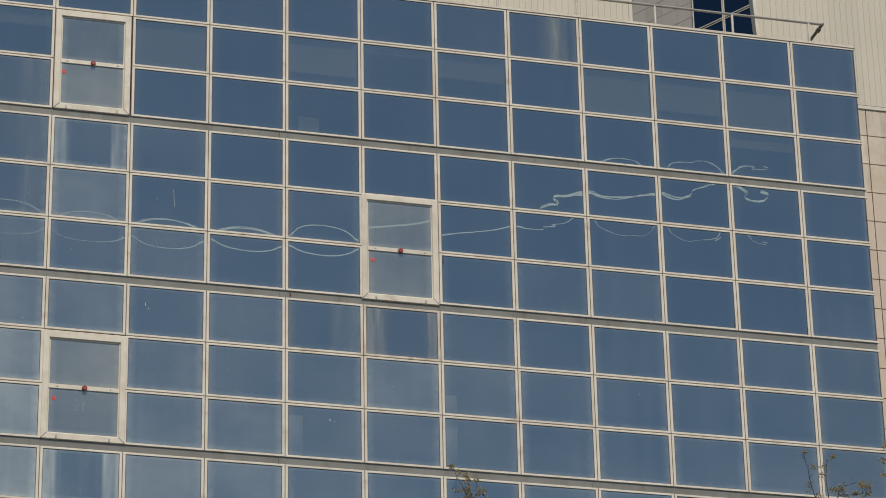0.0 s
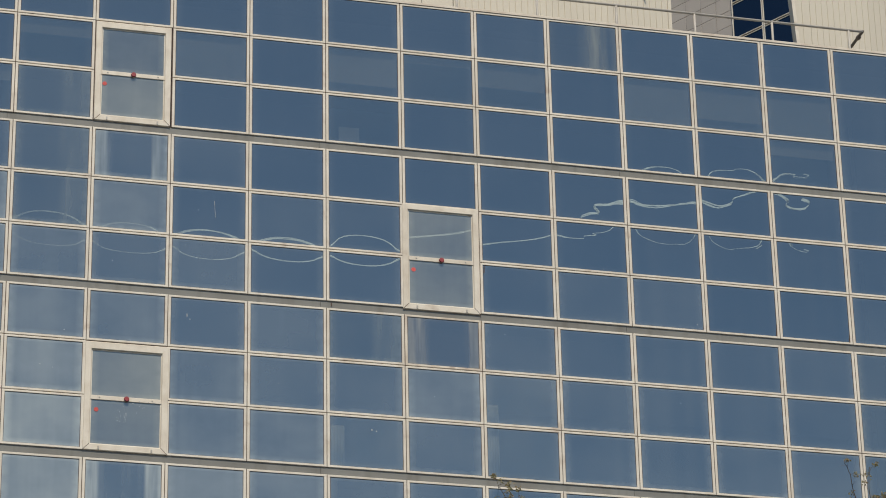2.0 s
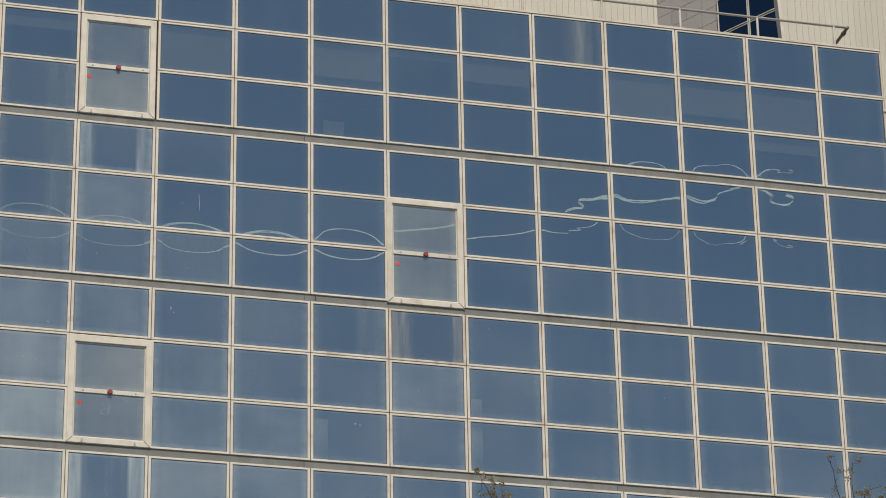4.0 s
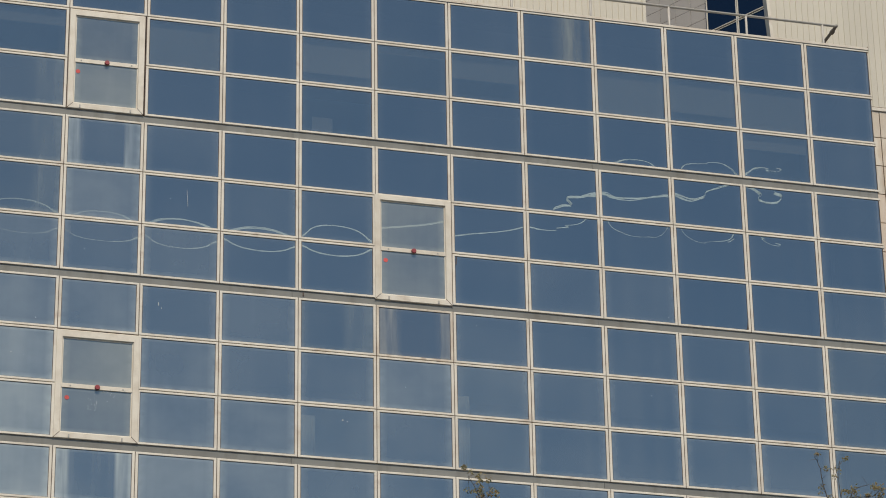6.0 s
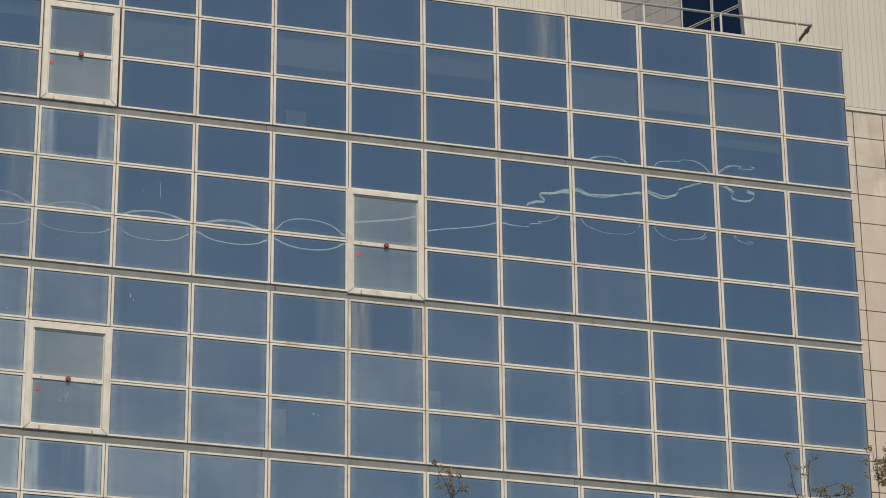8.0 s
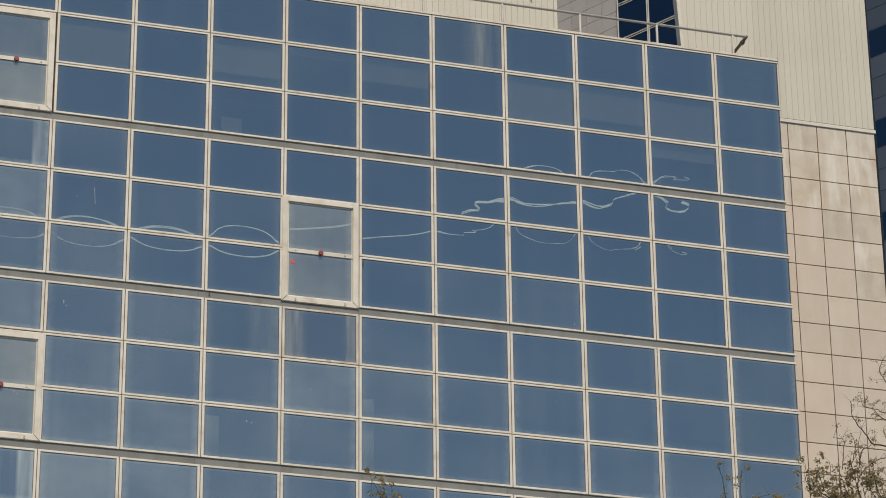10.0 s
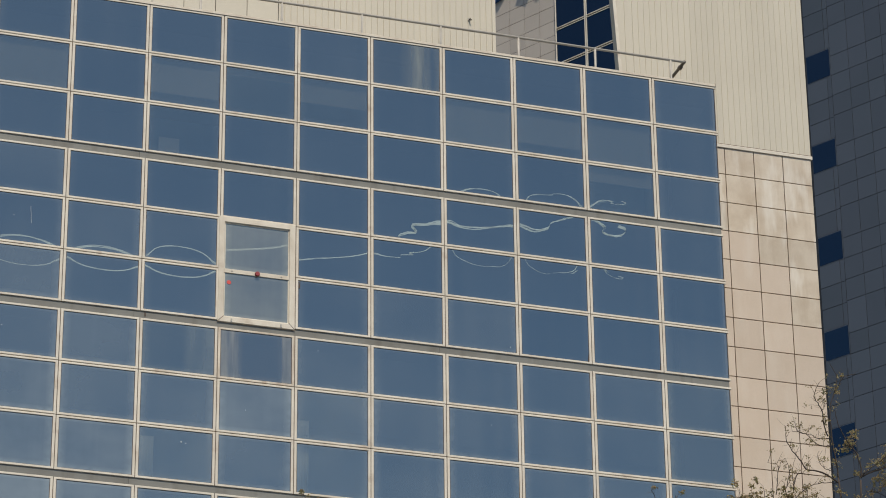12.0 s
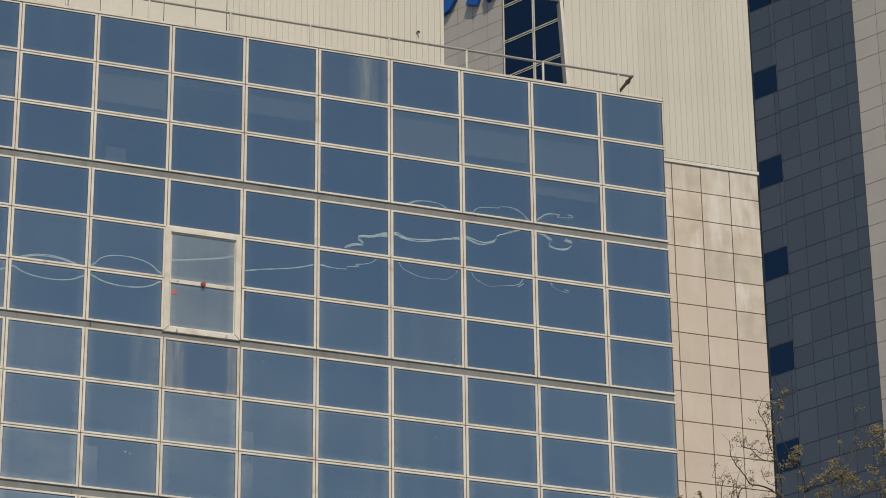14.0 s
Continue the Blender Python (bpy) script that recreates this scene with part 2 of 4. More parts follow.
def box(x0, x1, y0, y1, z0, z1, bevel=0.0):
    bm = bmesh.new()
    add_box(bm, x0, x1, y0, y1, z0, z1)
    if bevel:
        bmesh.ops.bevel(bm, geom=bm.edges[:], offset=bevel, segments=1, affect="EDGES")
    return bm


def ring(w, hgt, fw, ft, fb, y0, y1, chamfer, fr=None):
    """A rectangular frame, centred in x, hanging down from z = 0, with mitred and chamfered front edges."""
    bm = bmesh.new()
    fr = fw if fr is None else fr
    def loop(dx, dt, db, y):
        rx = fr if dx == fw else max(fr - chamfer, 0.002) if dx == fw - chamfer else min(dx, 0.001) if fr < fw else dx
        return [bm.verts.new(p) for p in ((-w / 2 + dx, y, -dt), (w / 2 - rx, y, -dt), (w / 2 - rx, y, -hgt + db), (-w / 2 + dx, y, -hgt + db))]
    c = chamfer
    loops = [loop(0, 0, 0, y1), loop(0, 0, 0, y0 + c), loop(c, c, c, y0), loop(fw - c, ft - c, fb - c, y0), loop(fw, ft, fb, y0 + c), loop(fw, ft, fb, y1)]
    for a, b2 in zip(loops, loops[1:]):
        for i in range(4):
            bm.faces.new((a[i], a[(i + 1) % 4], b2[(i + 1) % 4], b2[i]))
    bmesh.ops.recalc_face_normals(bm, faces=bm.faces[:])
    return bm


def bowed_pane(w, hgt, y, amp, rng, nx=14, nz=10, lean=0.0):
    """A sheet of glass that bows by about a millimetre, as glazing units do, and by its own small warp."""
    bm = bmesh.new()
    c = [rng.uniform(-1, 1) for _ in range(6)]
    grid = []
    for j in range(nz + 1):
        row = []
        for i in range(nx + 1):
            X, Z = 2 * i / nx - 1, 2 * j / nz - 1
            bow = amp * (1 - X * X) * (1 - Z * Z) * (1 + 0.25 * c[0] * X + 0.25 * c[1] * Z)
            warp = 0.00016 * (c[2] * math.sin(2.2 * X + 2 * c[3]) + c[4] * math.sin(2.6 * Z + 2 * c[5]))
            row.append(bm.verts.new((X * w / 2, y + bow + warp - lean * Z * hgt / 2, -hgt / 2 + Z * hgt / 2)))
        grid.append(row)
    for j in range(nz):
        for i in range(nx):
            bm.faces.new((grid[j][i], grid[j][i + 1], grid[j + 1][i + 1], grid[j + 1][i]))
    return bm


def tube(points, radii, sides=8):
    bm = bmesh.new()
    rings = []
    for k, (p, r) in enumerate(zip(points, radii)):
        a, b2 = points[max(k - 1, 0)], points[min(k + 1, len(points) - 1)]
        d = (Vector(b2) - Vector(a)).normalized()
        s = d.cross(Vector((0.31, 0.83, 0.46))).normalized()
        t = d.cross(s)
        rings.append([bm.verts.new(Vector(p) + r * (math.cos(q) * s + math.sin(q) * t)) for q in (2 * math.pi * i / sides for i in range(sides))])
    for a, b2 in zip(rings, rings[1:]):
        for i in range(sides):
            bm.faces.new((a[i], a[(i + 1) % sides], b2[(i + 1) % sides], b2[i]))
    bm.faces.new(rings[0][::-1])
    bm.faces.new(rings[-1])
    bmesh.ops.recalc_face_normals(bm, faces=bm.faces[:])
    return bm


# ---- ground ----
tagged(part("ground", box(-3000, 3000, -3000, 3000, -1, 0), ASPHALT), "dark grey asphalt ground reaching the horizon", "ground", kind="structure")

# ---- the glazed office block: column pitch, pane pitch and storey pitch ----
PITCH, PANE, STOREY, TOP = 1.55, 1.1142, 3.4588, 34.21
COLS, STOREYS, DEEP = 20, 9, 16.0
RIGHT, LEFT = -0.118, -PITCH * COLS
GAP = 0.012


def row_span(row):
    """Top and bottom of a pane row, counted from the roof."""
    s, k = divmod(row, 3)
    top = TOP - s * STOREY - k * PANE - (0.024 if k == 0 and s else 0.0)
    return top, TOP - s * STOREY - (k + 1) * PANE


office = thing("office_building", "cream-framed office block glazed in dark blue reflecting panes", "building", at=(LEFT / 2, 0, 0))


def under(ob):
    """Hang a part given in world places on the office block."""
    ob.parent = office
    ob.matrix_parent_inverse = Matrix.Translation((-LEFT / 2, 0, 0))
    return ob


# openable sashes take two rows: (column, upper row)
SASHES = ((10, 1), (6, 4), (10, 7))
taken = {(c, r + i) for c, r in SASHES for i in (0, 1)}
# panes paled by dust and by low sky put into their colour
hazy = {(10, 4), (10, 6), (11, 5), (11, 6), (12, 5), (12, 6), (9, 8), (6, 7), (9, 7), (9, 9), (8, 9), (8, 8), (12, 4)}
dusty_sky_pale = {(11, 7), (11, 8), (11, 9), (12, 7), (12, 8), (12, 9), (13, 8), (13, 9)}
furnished = {(9, 1), (7, 1), (6, 1), (5, 1), (3, 1), (2, 1), (1, 1), (1, 2), (11, 1), (12, 2), (7, 2)}
veiled = {(7, 8), (5, 7), (5, 8)}
special = {(10, 3): GLASS_RUNS, (10, 9): GLASS_WASHED, (6, 6): GLASS_RUST, (4, 0): GLASS_CURTAIN_BAND, (11, 2): GLASS_SMEAR, (11, 3): GLASS_SMEAR, (11, 4): GLASS_SMEAR, (7, 6): GLASS_SMEAR}
# how strongly single glazing units bulge outwards; the others bulge a little
BOWS = {(3, 2): 2.6, (2, 2): 2.7, (1, 2): 2.4, (4, 2): 0.3, (4, 3): 0.3, (3, 3): 0.25, (2, 3): 0.2, (1, 3): 0.25,
        (4, 4): 2.6, (3, 4): 5.0, (2, 4): 5.5, (1, 4): 4.0, (9, 4): 0.6, (9, 5): 2.8, (10, 4): 0.9, (10, 5): 3.2,
        (8, 4): 0.6, (8, 5): 1.3, (7, 4): 2.3, (7, 5): 0.9, (5, 4): 0.6, (5, 5): 1.8, (11, 5): 3.5, (11, 4): 1.2}
low_sky_paling = {(c, r): c + 3 * (r - 3) for r in range(11) for c in range(14)}          # dust plus brighter low sky, painted paler downwards and away from the corner
frames, gaskets = {}, {}
inner = {}
rng = random.Random(4)
VIS_COLS, VIS_ROWS = 14, 11
W_IN = PITCH - GAP - 0.10
for row in range(VIS_ROWS):
    top, bottom = row_span(row)
    hgt = top - bottom - GAP
    key = round(hgt, 3)
    for col in range(VIS_COLS):
        if (col, row) in taken:
            continue
        x = -PITCH * (col + 0.5)
        w = PITCH - GAP
        if col == 0:
            w = PITCH - GAP / 2 + RIGHT
            x = (-PITCH + GAP / 2 + RIGHT) / 2
        kf = (key, round(w, 3))
        if kf not in frames:
            frames[kf] = finish("window_unit", ring(w, hgt, 0.052, 0.045, 0.045, -0.035, 0.05, 0.006, None if col else 0.004), CREAM)
        stained = (col, row) == (6, 6)
        frame_mesh = finish("window_unit", ring(w, hgt, 0.052, 0.045, 0.045, -0.035, 0.05, 0.006), RUSTY) if stained else frames[kf]
        unit = under(part("window_unit", frame_mesh, label="rust-stained cream window frame" if stained else "", at=(x, 0, top - GAP / 2)))
        clear = (col, row) in furnished or (col, row) in veiled
        at = (col, row)
        mat = special.get(at) or (GLASS_CLEAR if at in furnished else GLASS_VEILED if at in veiled else (GLASS_EDGE_LOW_SKY if row > 5 else GLASS_EDGE) if not col else GLASS_DUST_SKY if at in dusty_sky_pale
                                  else GLASS_HAZY if at in hazy else GLASS_LOW_SKY if low_sky_paling[at] > 14 else GLASS_FAINT_SKY if low_sky_paling[at] > 8 else GLASS)
        if kf not in gaskets:
            gaskets[kf] = finish("gasket", ring(w - (0.104 if col else 0.062), hgt - 0.09, 0.009, 0.007, 0.006, -0.027, 0.0, 0.002), JOINT)
        part("gasket", gaskets[kf], parent=unit, at=(0.0 if col else 0.021, 0, -0.045))
        gw, gh = w - (0.09 if col else 0.055), hgt - 0.08
        off = 0.0 if col else 0.020
        k = BOWS.get((col, row), rng.uniform(0.1, 0.7))
        amp = -k * (gh / 2) ** 2 / 292
        part("pane", bowed_pane(gw, gh, -0.022, amp, rng), mat, unit, at=(off, 0, -0.04), smooth=True)
        if clear:
            part("inner_pane", bowed_pane(gw, gh, 0.010, amp * rng.uniform(0.7, 1.0), rng), GLASS_IN, unit, at=(off, 0, -0.04), smooth=True)

# the openable sashes, with a middle rail, a red round knob and a red sticker
# how far each reaches past its opening: left, right, up, down; the height of its head
REACH = {(10, 1): (-0.008, -0.022, -0.006, 0.0, 0.145), (6, 4): (0.028, 0.0, 0.036, 0.034, 0.125), (10, 7): (0.016, 0.040, -0.010, 0.0, 0.155)}
for col, row in SASHES:
    more_l, more_r, more_t, more_b, head = REACH[(col, row)]
    top, bottom = row_span(row)[0] + more_t, row_span(row + 1)[1] - more_b
    hgt, w = top - bottom - GAP, PITCH - GAP + more_l + more_r
    x = -PITCH * (col + 0.5) + (more_r - more_l) / 2
    sash = under(part("opening_window", ring(w, hgt, 0.125, head, 0.13, -0.045, 0.05, 0.012), SASH, label="wide cream opening sash with middle rail", at=(x, 0, top - GAP / 2)))
    mid = -hgt / 2 - 0.03
    part("inner_bead", ring(w - 0.25, hgt - head - 0.13, 0.022, 0.022, 0.016, -0.016, 0.03, 0.004), CREAM, sash, at=(0, 0, -head))
    part("middle_rail", box(-w / 2 + 0.12, w / 2 - 0.12, -0.026, 0.03, mid - 0.045, mid + 0.045, 0.006), SASH, sash, "cream middle rail")
    gw = w - 0.26
    uh, lh = -head - 0.01 - (mid + 0.045), mid - 0.045 + hgt - 0.13
    upper = part("pane", bowed_pane(gw, uh, -0.006, -0.0003, rng, lean=0.0031), GLASS_SASH, sash, at=(0, 0, -head - 0.01), smooth=True)
    lower = part("pane", bowed_pane(gw, lh, -0.006, -0.0003, rng), GLASS_SASH, sash, at=(0, 0, mid - 0.045), smooth=True)
    bm = bmesh.new()
    bmesh.ops.create_cone(bm, cap_ends=True, segments=20, radius1=0.052, radius2=0.044, depth=0.03, matrix=Matrix.Translation((0.01, -0.05, mid)) @ Matrix.Rotation(radians(90), 4, "X"))
    part("round_knob", bm, RED, sash, "dark red round plastic knob")
    bm = bmesh.new()
    bmesh.ops.create_cone(bm, cap_ends=True, segments=10, radius1=0.046, radius2=0.044, depth=0.004, matrix=Matrix.Translation((-0.555, -0.010, mid - 0.24)) @ Matrix.Rotation(radians(90), 4, "X"))
    part("sticker", bm, REDSPOT, sash, "bright red round sticker")
    for sgn in (-1, 1):
        for up in (1,):
            bm = bmesh.new()
            a, c = (sgn * w / 2, -hgt * up), (sgn * (w / 2 - 0.125), -hgt + 0.13 if up else -0.125)
            d = Vector((c[0] - a[0], c[1] - a[1])).normalized() * 0.0045
            q = [(a[0] - d.y, a[1] + d.x), (a[0] + d.y, a[1] - d.x), (c[0] + d.y, c[1] - d.x), (c[0] - d.y, c[1] + d.x)]
            lo, hi = ([bm.verts.new((x2, y2, z2)) for x2, z2 in q] for y2 in (-0.0475, -0.040))
            for f in (lo, hi[::-1], *((lo[i], lo[(i + 1) % 4], hi[(i + 1) % 4], hi[i]) for i in range(4))):
                bm.faces.new(f)
            bmesh.ops.recalc_face_normals(bm, faces=bm.faces[:])
            part("mitre_joint", bm, JOINT if up else STRIP, sash)
    for sx in (-0.5, 0.5):
        part("hinge", box(sx - 0.016, sx + 0.016, -0.057, -0.040, -hgt + 0.02, -hgt + 0.085, 0.003), STEEL, sash, "small dark metal hinge")
        part("rail_bolt", box(sx - 0.014, sx + 0.014, -0.034, -0.024, mid - 0.012, mid + 0.014, 0.003), STEEL, sash, "small dark bolt")

# dark gaskets behind the joints, and the grey strips between the storeys
bm = bmesh.new()
base_z = TOP - STOREYS * STOREY
for c in range(1, COLS):
    for s in range(STOREYS):
        zt, zb = row_span(3 * s)[0], row_span(3 * s + 2)[1]
        add_box(bm, -PITCH * c - 0.012, -PITCH * c + 0.012, -0.022, 0.09, zb + 0.004, zt - 0.008)
for r in range(1, STOREYS * 3):
    z = row_span(r)[0]
    if r % 3:
        add_box(bm, LEFT, RIGHT - 0.01, -0.018, 0.08, z - 0.012, z + 0.012)
tagged(under(part("gasket_grid", bm, JOINT, label="dark brown joints between window units")), kind="stuff")
for s in range(1, STOREYS + 1):
    z0, z1 = TOP - s * STOREY - 0.030, TOP - s * STOREY + (STOREY - 3 * PANE) + 0.004
    step = PITCH * 4
    x = RIGHT
    while x > LEFT + 0.1:
        x2 = max(x - step, LEFT)
        under(part("storey_strip", box(x2 + 0.003, x - 0.003, -0.012, 0.05, z0, z1), STRIP, label="recessed grey-olive metal strip"))
        x = x2
z0 = TOP - 2 * STOREY + 0.02
under(part("drain_pin", box(-PITCH * 8 + 0.09, -PITCH * 8 + 0.112, -0.03, 0.0, z0, z0 + 0.07, 0.003), JOINT, label="small dark drain pin"))


def loose_gasket(x, z, tall, lean):
    """A strip of dark rubber hanging out of a pane's corner."""
    bm = bmesh.new()
    for y in (-0.031, -0.025):
        for dx, dz in ((-0.012, 0.0), (0.012, 0.0), (0.004 + lean, tall), (-0.004 + lean, tall)):
            bm.verts.new((x + dx, y, z + dz))
    bm.verts.ensure_lookup_table()
    for f in ((0, 1, 2, 3), (7, 6, 5, 4), (0, 4, 5, 1), (1, 5, 6, 2), (2, 6, 7, 3), (3, 7, 4, 0)):
        bm.faces.new([bm.verts[i] for i in f])
    under(part("loose_gasket", bm, JOINT, label="dark rubber gasket hanging loose"))


loose_gasket(-PITCH * 2 - 0.075, row_span(5)[1] + 0.06, 0.24, 0.018)
loose_gasket(-PITCH * 1 - 0.075, row_span(5)[1] + 0.06, 0.15, 0.016)
loose_gasket(-PITCH * 6 + 0.080, row_span(5)[0] - 0.22, 0.16, 0.012)
# coping along the roof edge, with its upturned end
bm = box(LEFT, -0.098, -0.048, 0.35, TOP - 0.002, TOP + 0.054, 0.004)
under(part("coping", bm, COPING, label="cream sheet-metal coping with rusty edge"))
under(part("coping_end", box(-0.096, -0.084, -0.06, 0.3, TOP + 0.0, TOP + 0.10, 0.003), COPING))
# the cross bars reach a little past the corner glass
for row in range(VIS_ROWS):
    top, bottom = row_span(row)
    for z0, z1 in ((top - GAP / 2 - 0.043, top - GAP / 2 - 0.001), (bottom + GAP / 2 + 0.001, bottom + GAP / 2 + 0.043)):
        under(part("bar_end", box(RIGHT + 0.001, RIGHT + 0.030, -0.033, 0.04, z0, z1, 0.004), CREAM))
# lower storeys and the far end, glazed the same way
bm, bg = bmesh.new(), bmesh.new()
for row in range(STOREYS * 3):
    top, bottom = row_span(row)
    for col in range(COLS):
        if row < VIS_ROWS and col < VIS_COLS:
            continue
        x0, x1 = -PITCH * (col + 1) + GAP / 2, min(-PITCH * col - GAP / 2, RIGHT)
        z0, z1 = bottom + GAP / 2, top - GAP / 2
        for q in ((x0, x0 + 0.05, z0, z1), (x1 - 0.05, x1, z0, z1), (x0 + 0.05, x1 - 0.05, z0, z0 + 0.045), (x0 + 0.05, x1 - 0.05, z1 - 0.045, z1)):
            add_box(bm, q[0], q[1], -0.035, 0.05, q[2], q[3])
        add_box(bg, x0 + 0.05, x1 - 0.05, 0.012, 0.02, z0 + 0.045, z1 - 0.045)
tagged(under(part("lower_frames", bm, CREAM)), kind="stuff")
tagged(under(part("lower_glass", bg, GLASS)), kind="stuff")
# structure behind the glass
under(part("side_wall", box(RIGHT - 0.06, RIGHT - 0.02, 0.12, DEEP, 0, TOP - 0.01), TILE))
# two dark covers added to hide the sunlit side wall behind the corner glass
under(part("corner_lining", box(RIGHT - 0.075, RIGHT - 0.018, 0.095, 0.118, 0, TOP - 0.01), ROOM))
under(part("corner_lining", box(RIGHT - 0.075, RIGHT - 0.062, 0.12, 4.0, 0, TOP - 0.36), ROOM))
under(part("side_wall", box(LEFT, LEFT + 0.1, 0.09, DEEP, 0, TOP - 0.01), TILE))
under(part("back_wall", box(LEFT + 0.1, RIGHT - 0.06, DEEP - 0.2, DEEP, 0, TOP - 0.01), TILE))
under(part("roof", box(LEFT + 0.1, RIGHT - 0.06, 0.36, DEEP - 0.2, TOP - 0.35, TOP - 0.05), STRIP))
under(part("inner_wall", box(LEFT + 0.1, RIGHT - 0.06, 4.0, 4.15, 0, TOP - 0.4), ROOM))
under(part("ground_storey", box(LEFT, RIGHT - 0.06, 0.0, 0.09, 0, base_z - 0.04), TILE))
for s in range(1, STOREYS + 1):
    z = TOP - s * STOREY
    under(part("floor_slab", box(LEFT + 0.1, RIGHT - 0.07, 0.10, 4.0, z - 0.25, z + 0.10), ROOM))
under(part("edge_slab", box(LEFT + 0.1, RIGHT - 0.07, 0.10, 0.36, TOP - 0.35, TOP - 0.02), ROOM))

# blinds and papers behind the panes: column, row, share of the pane
for col, row, share in ((9, 1, 1.0), (7, 1, 0.72), (6, 1, 0.12), (5, 1, 0.5), (3, 1, 1.0), (2, 1, 0.72), (1, 1, 1.0), (1, 2, 0.3), (11, 1, 0.3), (12, 2, 0.3)):
    top, bottom = row_span(row)
    x = -PITCH * (col + 0.5)
    z1 = top - 0.05
    z0 = z1 - (PANE - 0.08) * share
    bm = bmesh.new()
    add_box(bm, x - 0.70, x + 0.70, 0.056, 0.060, z0, z1)
    add_box(bm, x - 0.70, x + 0.70, 0.053, 0.066, z0 - 0.02, z0)
    tagged(part("roller_blind", bm, BLIND), "grey-brown roller blind drawn behind a pane", "blind", "blinds in the windows")
top, bottom = row_span(2)
tagged(part("paper_sheet", box(-PITCH * 8 + 0.28, -PITCH * 8 + 0.70, 0.056, 0.060, bottom + 0.04, bottom + 0.42), BLIND), "pale paper sheet leaning inside the window", "paper")

def curtain(x, width, z0, z1):
    """A narrow curtain hanging in soft folds."""
    bm = bmesh.new()
    n2 = 28
    pair = [[bm.verts.new((x + width * i / n2, 0.064 + 0.006 * math.sin(i * 1.1) + dy, z)) for i in range(n2 + 1)] for dy, z in ((0, z0), (0, z1), (0.004, z1), (0.004, z0))]
    for a, b2 in zip(pair, pair[1:] + pair[:1]):
        for i in range(n2):
            bm.faces.new((a[i], a[i + 1], b2[i + 1], b2[i]))
    bmesh.ops.recalc_face_normals(bm, faces=bm.faces[:])
    tagged(part("curtain", bm, SHEER, smooth=True), "narrow pale curtain hanging behind the glass", "curtain", "curtains in the windows")


for col, row, dx, width, share in ((7, 8, 0.08, 0.28, 0.85), (5, 7, 0.06, 0.26, 0.45), (5, 8, 0.06, 0.26, 1.0)):
    top, bottom = row_span(row)
    curtain(-PITCH * (col + 1) + dx, width, bottom + 0.03, bottom + (top - bottom) * share - 0.03)


def splash(points, name, label, y=-0.027):
    """Dried white flecks on the glass."""
    bm = bmesh.new()
    for x, z, w, hh in points:
        ring_v = [bm.verts.new((x + w * math.cos(a) * srng.uniform(0.6, 1.1), y, z + hh * math.sin(a) * srng.uniform(0.6, 1.1))) for a in (2 * math.pi * i / 8 for i in range(8))]
        bm.faces.new(ring_v[::-1])
    return tagged(under(part(name, bm, PAPER, label=label)), kind="stuff")


srng = random.Random(8)
splash([(-16.33 + srng.gauss(0, 0.06), 24.66 + srng.gauss(0, 0.09), srng.uniform(0.004, 0.014), srng.uniform(0.004, 0.018)) for _ in range(16)]
       + [(-15.97 + srng.gauss(0, 0.06), 24.89 + srng.gauss(0, 0.05), 0.009, 0.008) for _ in range(6)], "dried_splashes", "dried white splashes on the glass", -0.010)
splash([(-14.623 + 0.003 * i, 29.33 - 0.045 * i, 0.0045, 0.028) for i in range(8)], "dried_run", "dried white run on the glass")
splash([(-15.13, 26.86, 0.010, 0.05), (-15.07, 26.78, 0.008, 0.02), (-11.52, 24.78, 0.02, 0.02), (-11.43, 24.76, 0.012, 0.015)], "dried_flecks", "small dried flecks on the glass")

splash([(-PITCH * (11.2 + srng.random() * 2.6), srng.uniform(24.2, 27.3), srng.uniform(0.004, 0.02), srng.uniform(0.004, 0.014)) for _ in range(26)]
       + [(-PITCH * srng.uniform(3, 11), srng.uniform(23.5, 30.5), srng.uniform(0.003, 0.007), srng.uniform(0.004, 0.016)) for _ in range(16)]
       + [(-15.9 + srng.gauss(0, 0.12), 24.98 + srng.gauss(0, 0.03), 0.014, 0.010) for _ in range(5)], "dried_flecks", "small dried flecks on the glass")

# ---- roof railing ----
RAIL_Y, RAIL_Z = 0.8, 35.20
railing = thing("roof_railing", "grey painted steel tube railing on the roof edge", "railing", at=(-10, RAIL_Y, TOP))
POSTS = [-0.75 - 1.735 * i for i in range(17)]


def on_rail(ob):
    ob.parent = railing
    ob.matrix_parent_inverse = Matrix.Translation((10, -RAIL_Y, -TOP))
    return ob


on_rail(part("handrail", tube([(LEFT, RAIL_Y, RAIL_Z), (-0.43, RAIL_Y, RAIL_Z)], (0.027, 0.027), 10), STEEL, smooth=True))
on_rail(part("return_rail", tube([(-0.43, RAIL_Y - 0.02, RAIL_Z), (-0.43, 2.395, RAIL_Z)], (0.034, 0.034), 10), SHADED_STEEL, smooth=True))
on_rail(part("rail_clamp", tube([(-0.43, RAIL_Y + 0.20, RAIL_Z - 0.01), (-0.43, RAIL_Y + 0.28, RAIL_Z - 0.01)], (0.052, 0.052), 10), SHADED_STEEL, smooth=True))
for x in POSTS:
    on_rail(part("post", tube([(x, RAIL_Y, TOP - 0.05), (x, RAIL_Y, RAIL_Z)], (0.026, 0.026), 8), STEEL, smooth=True))

# ---- the cream block behind: ribbed cladding above a ledge, stone tiles below ----
CY, CR = 2.4, 3.175
LEDGE = 34.148
HEAD = 37.77
WTOP = 44.0
block = thing("cream_block", "sunlit cream block with ribbed sheet cladding over stone tiles", "building", at=(0, CY, 0))


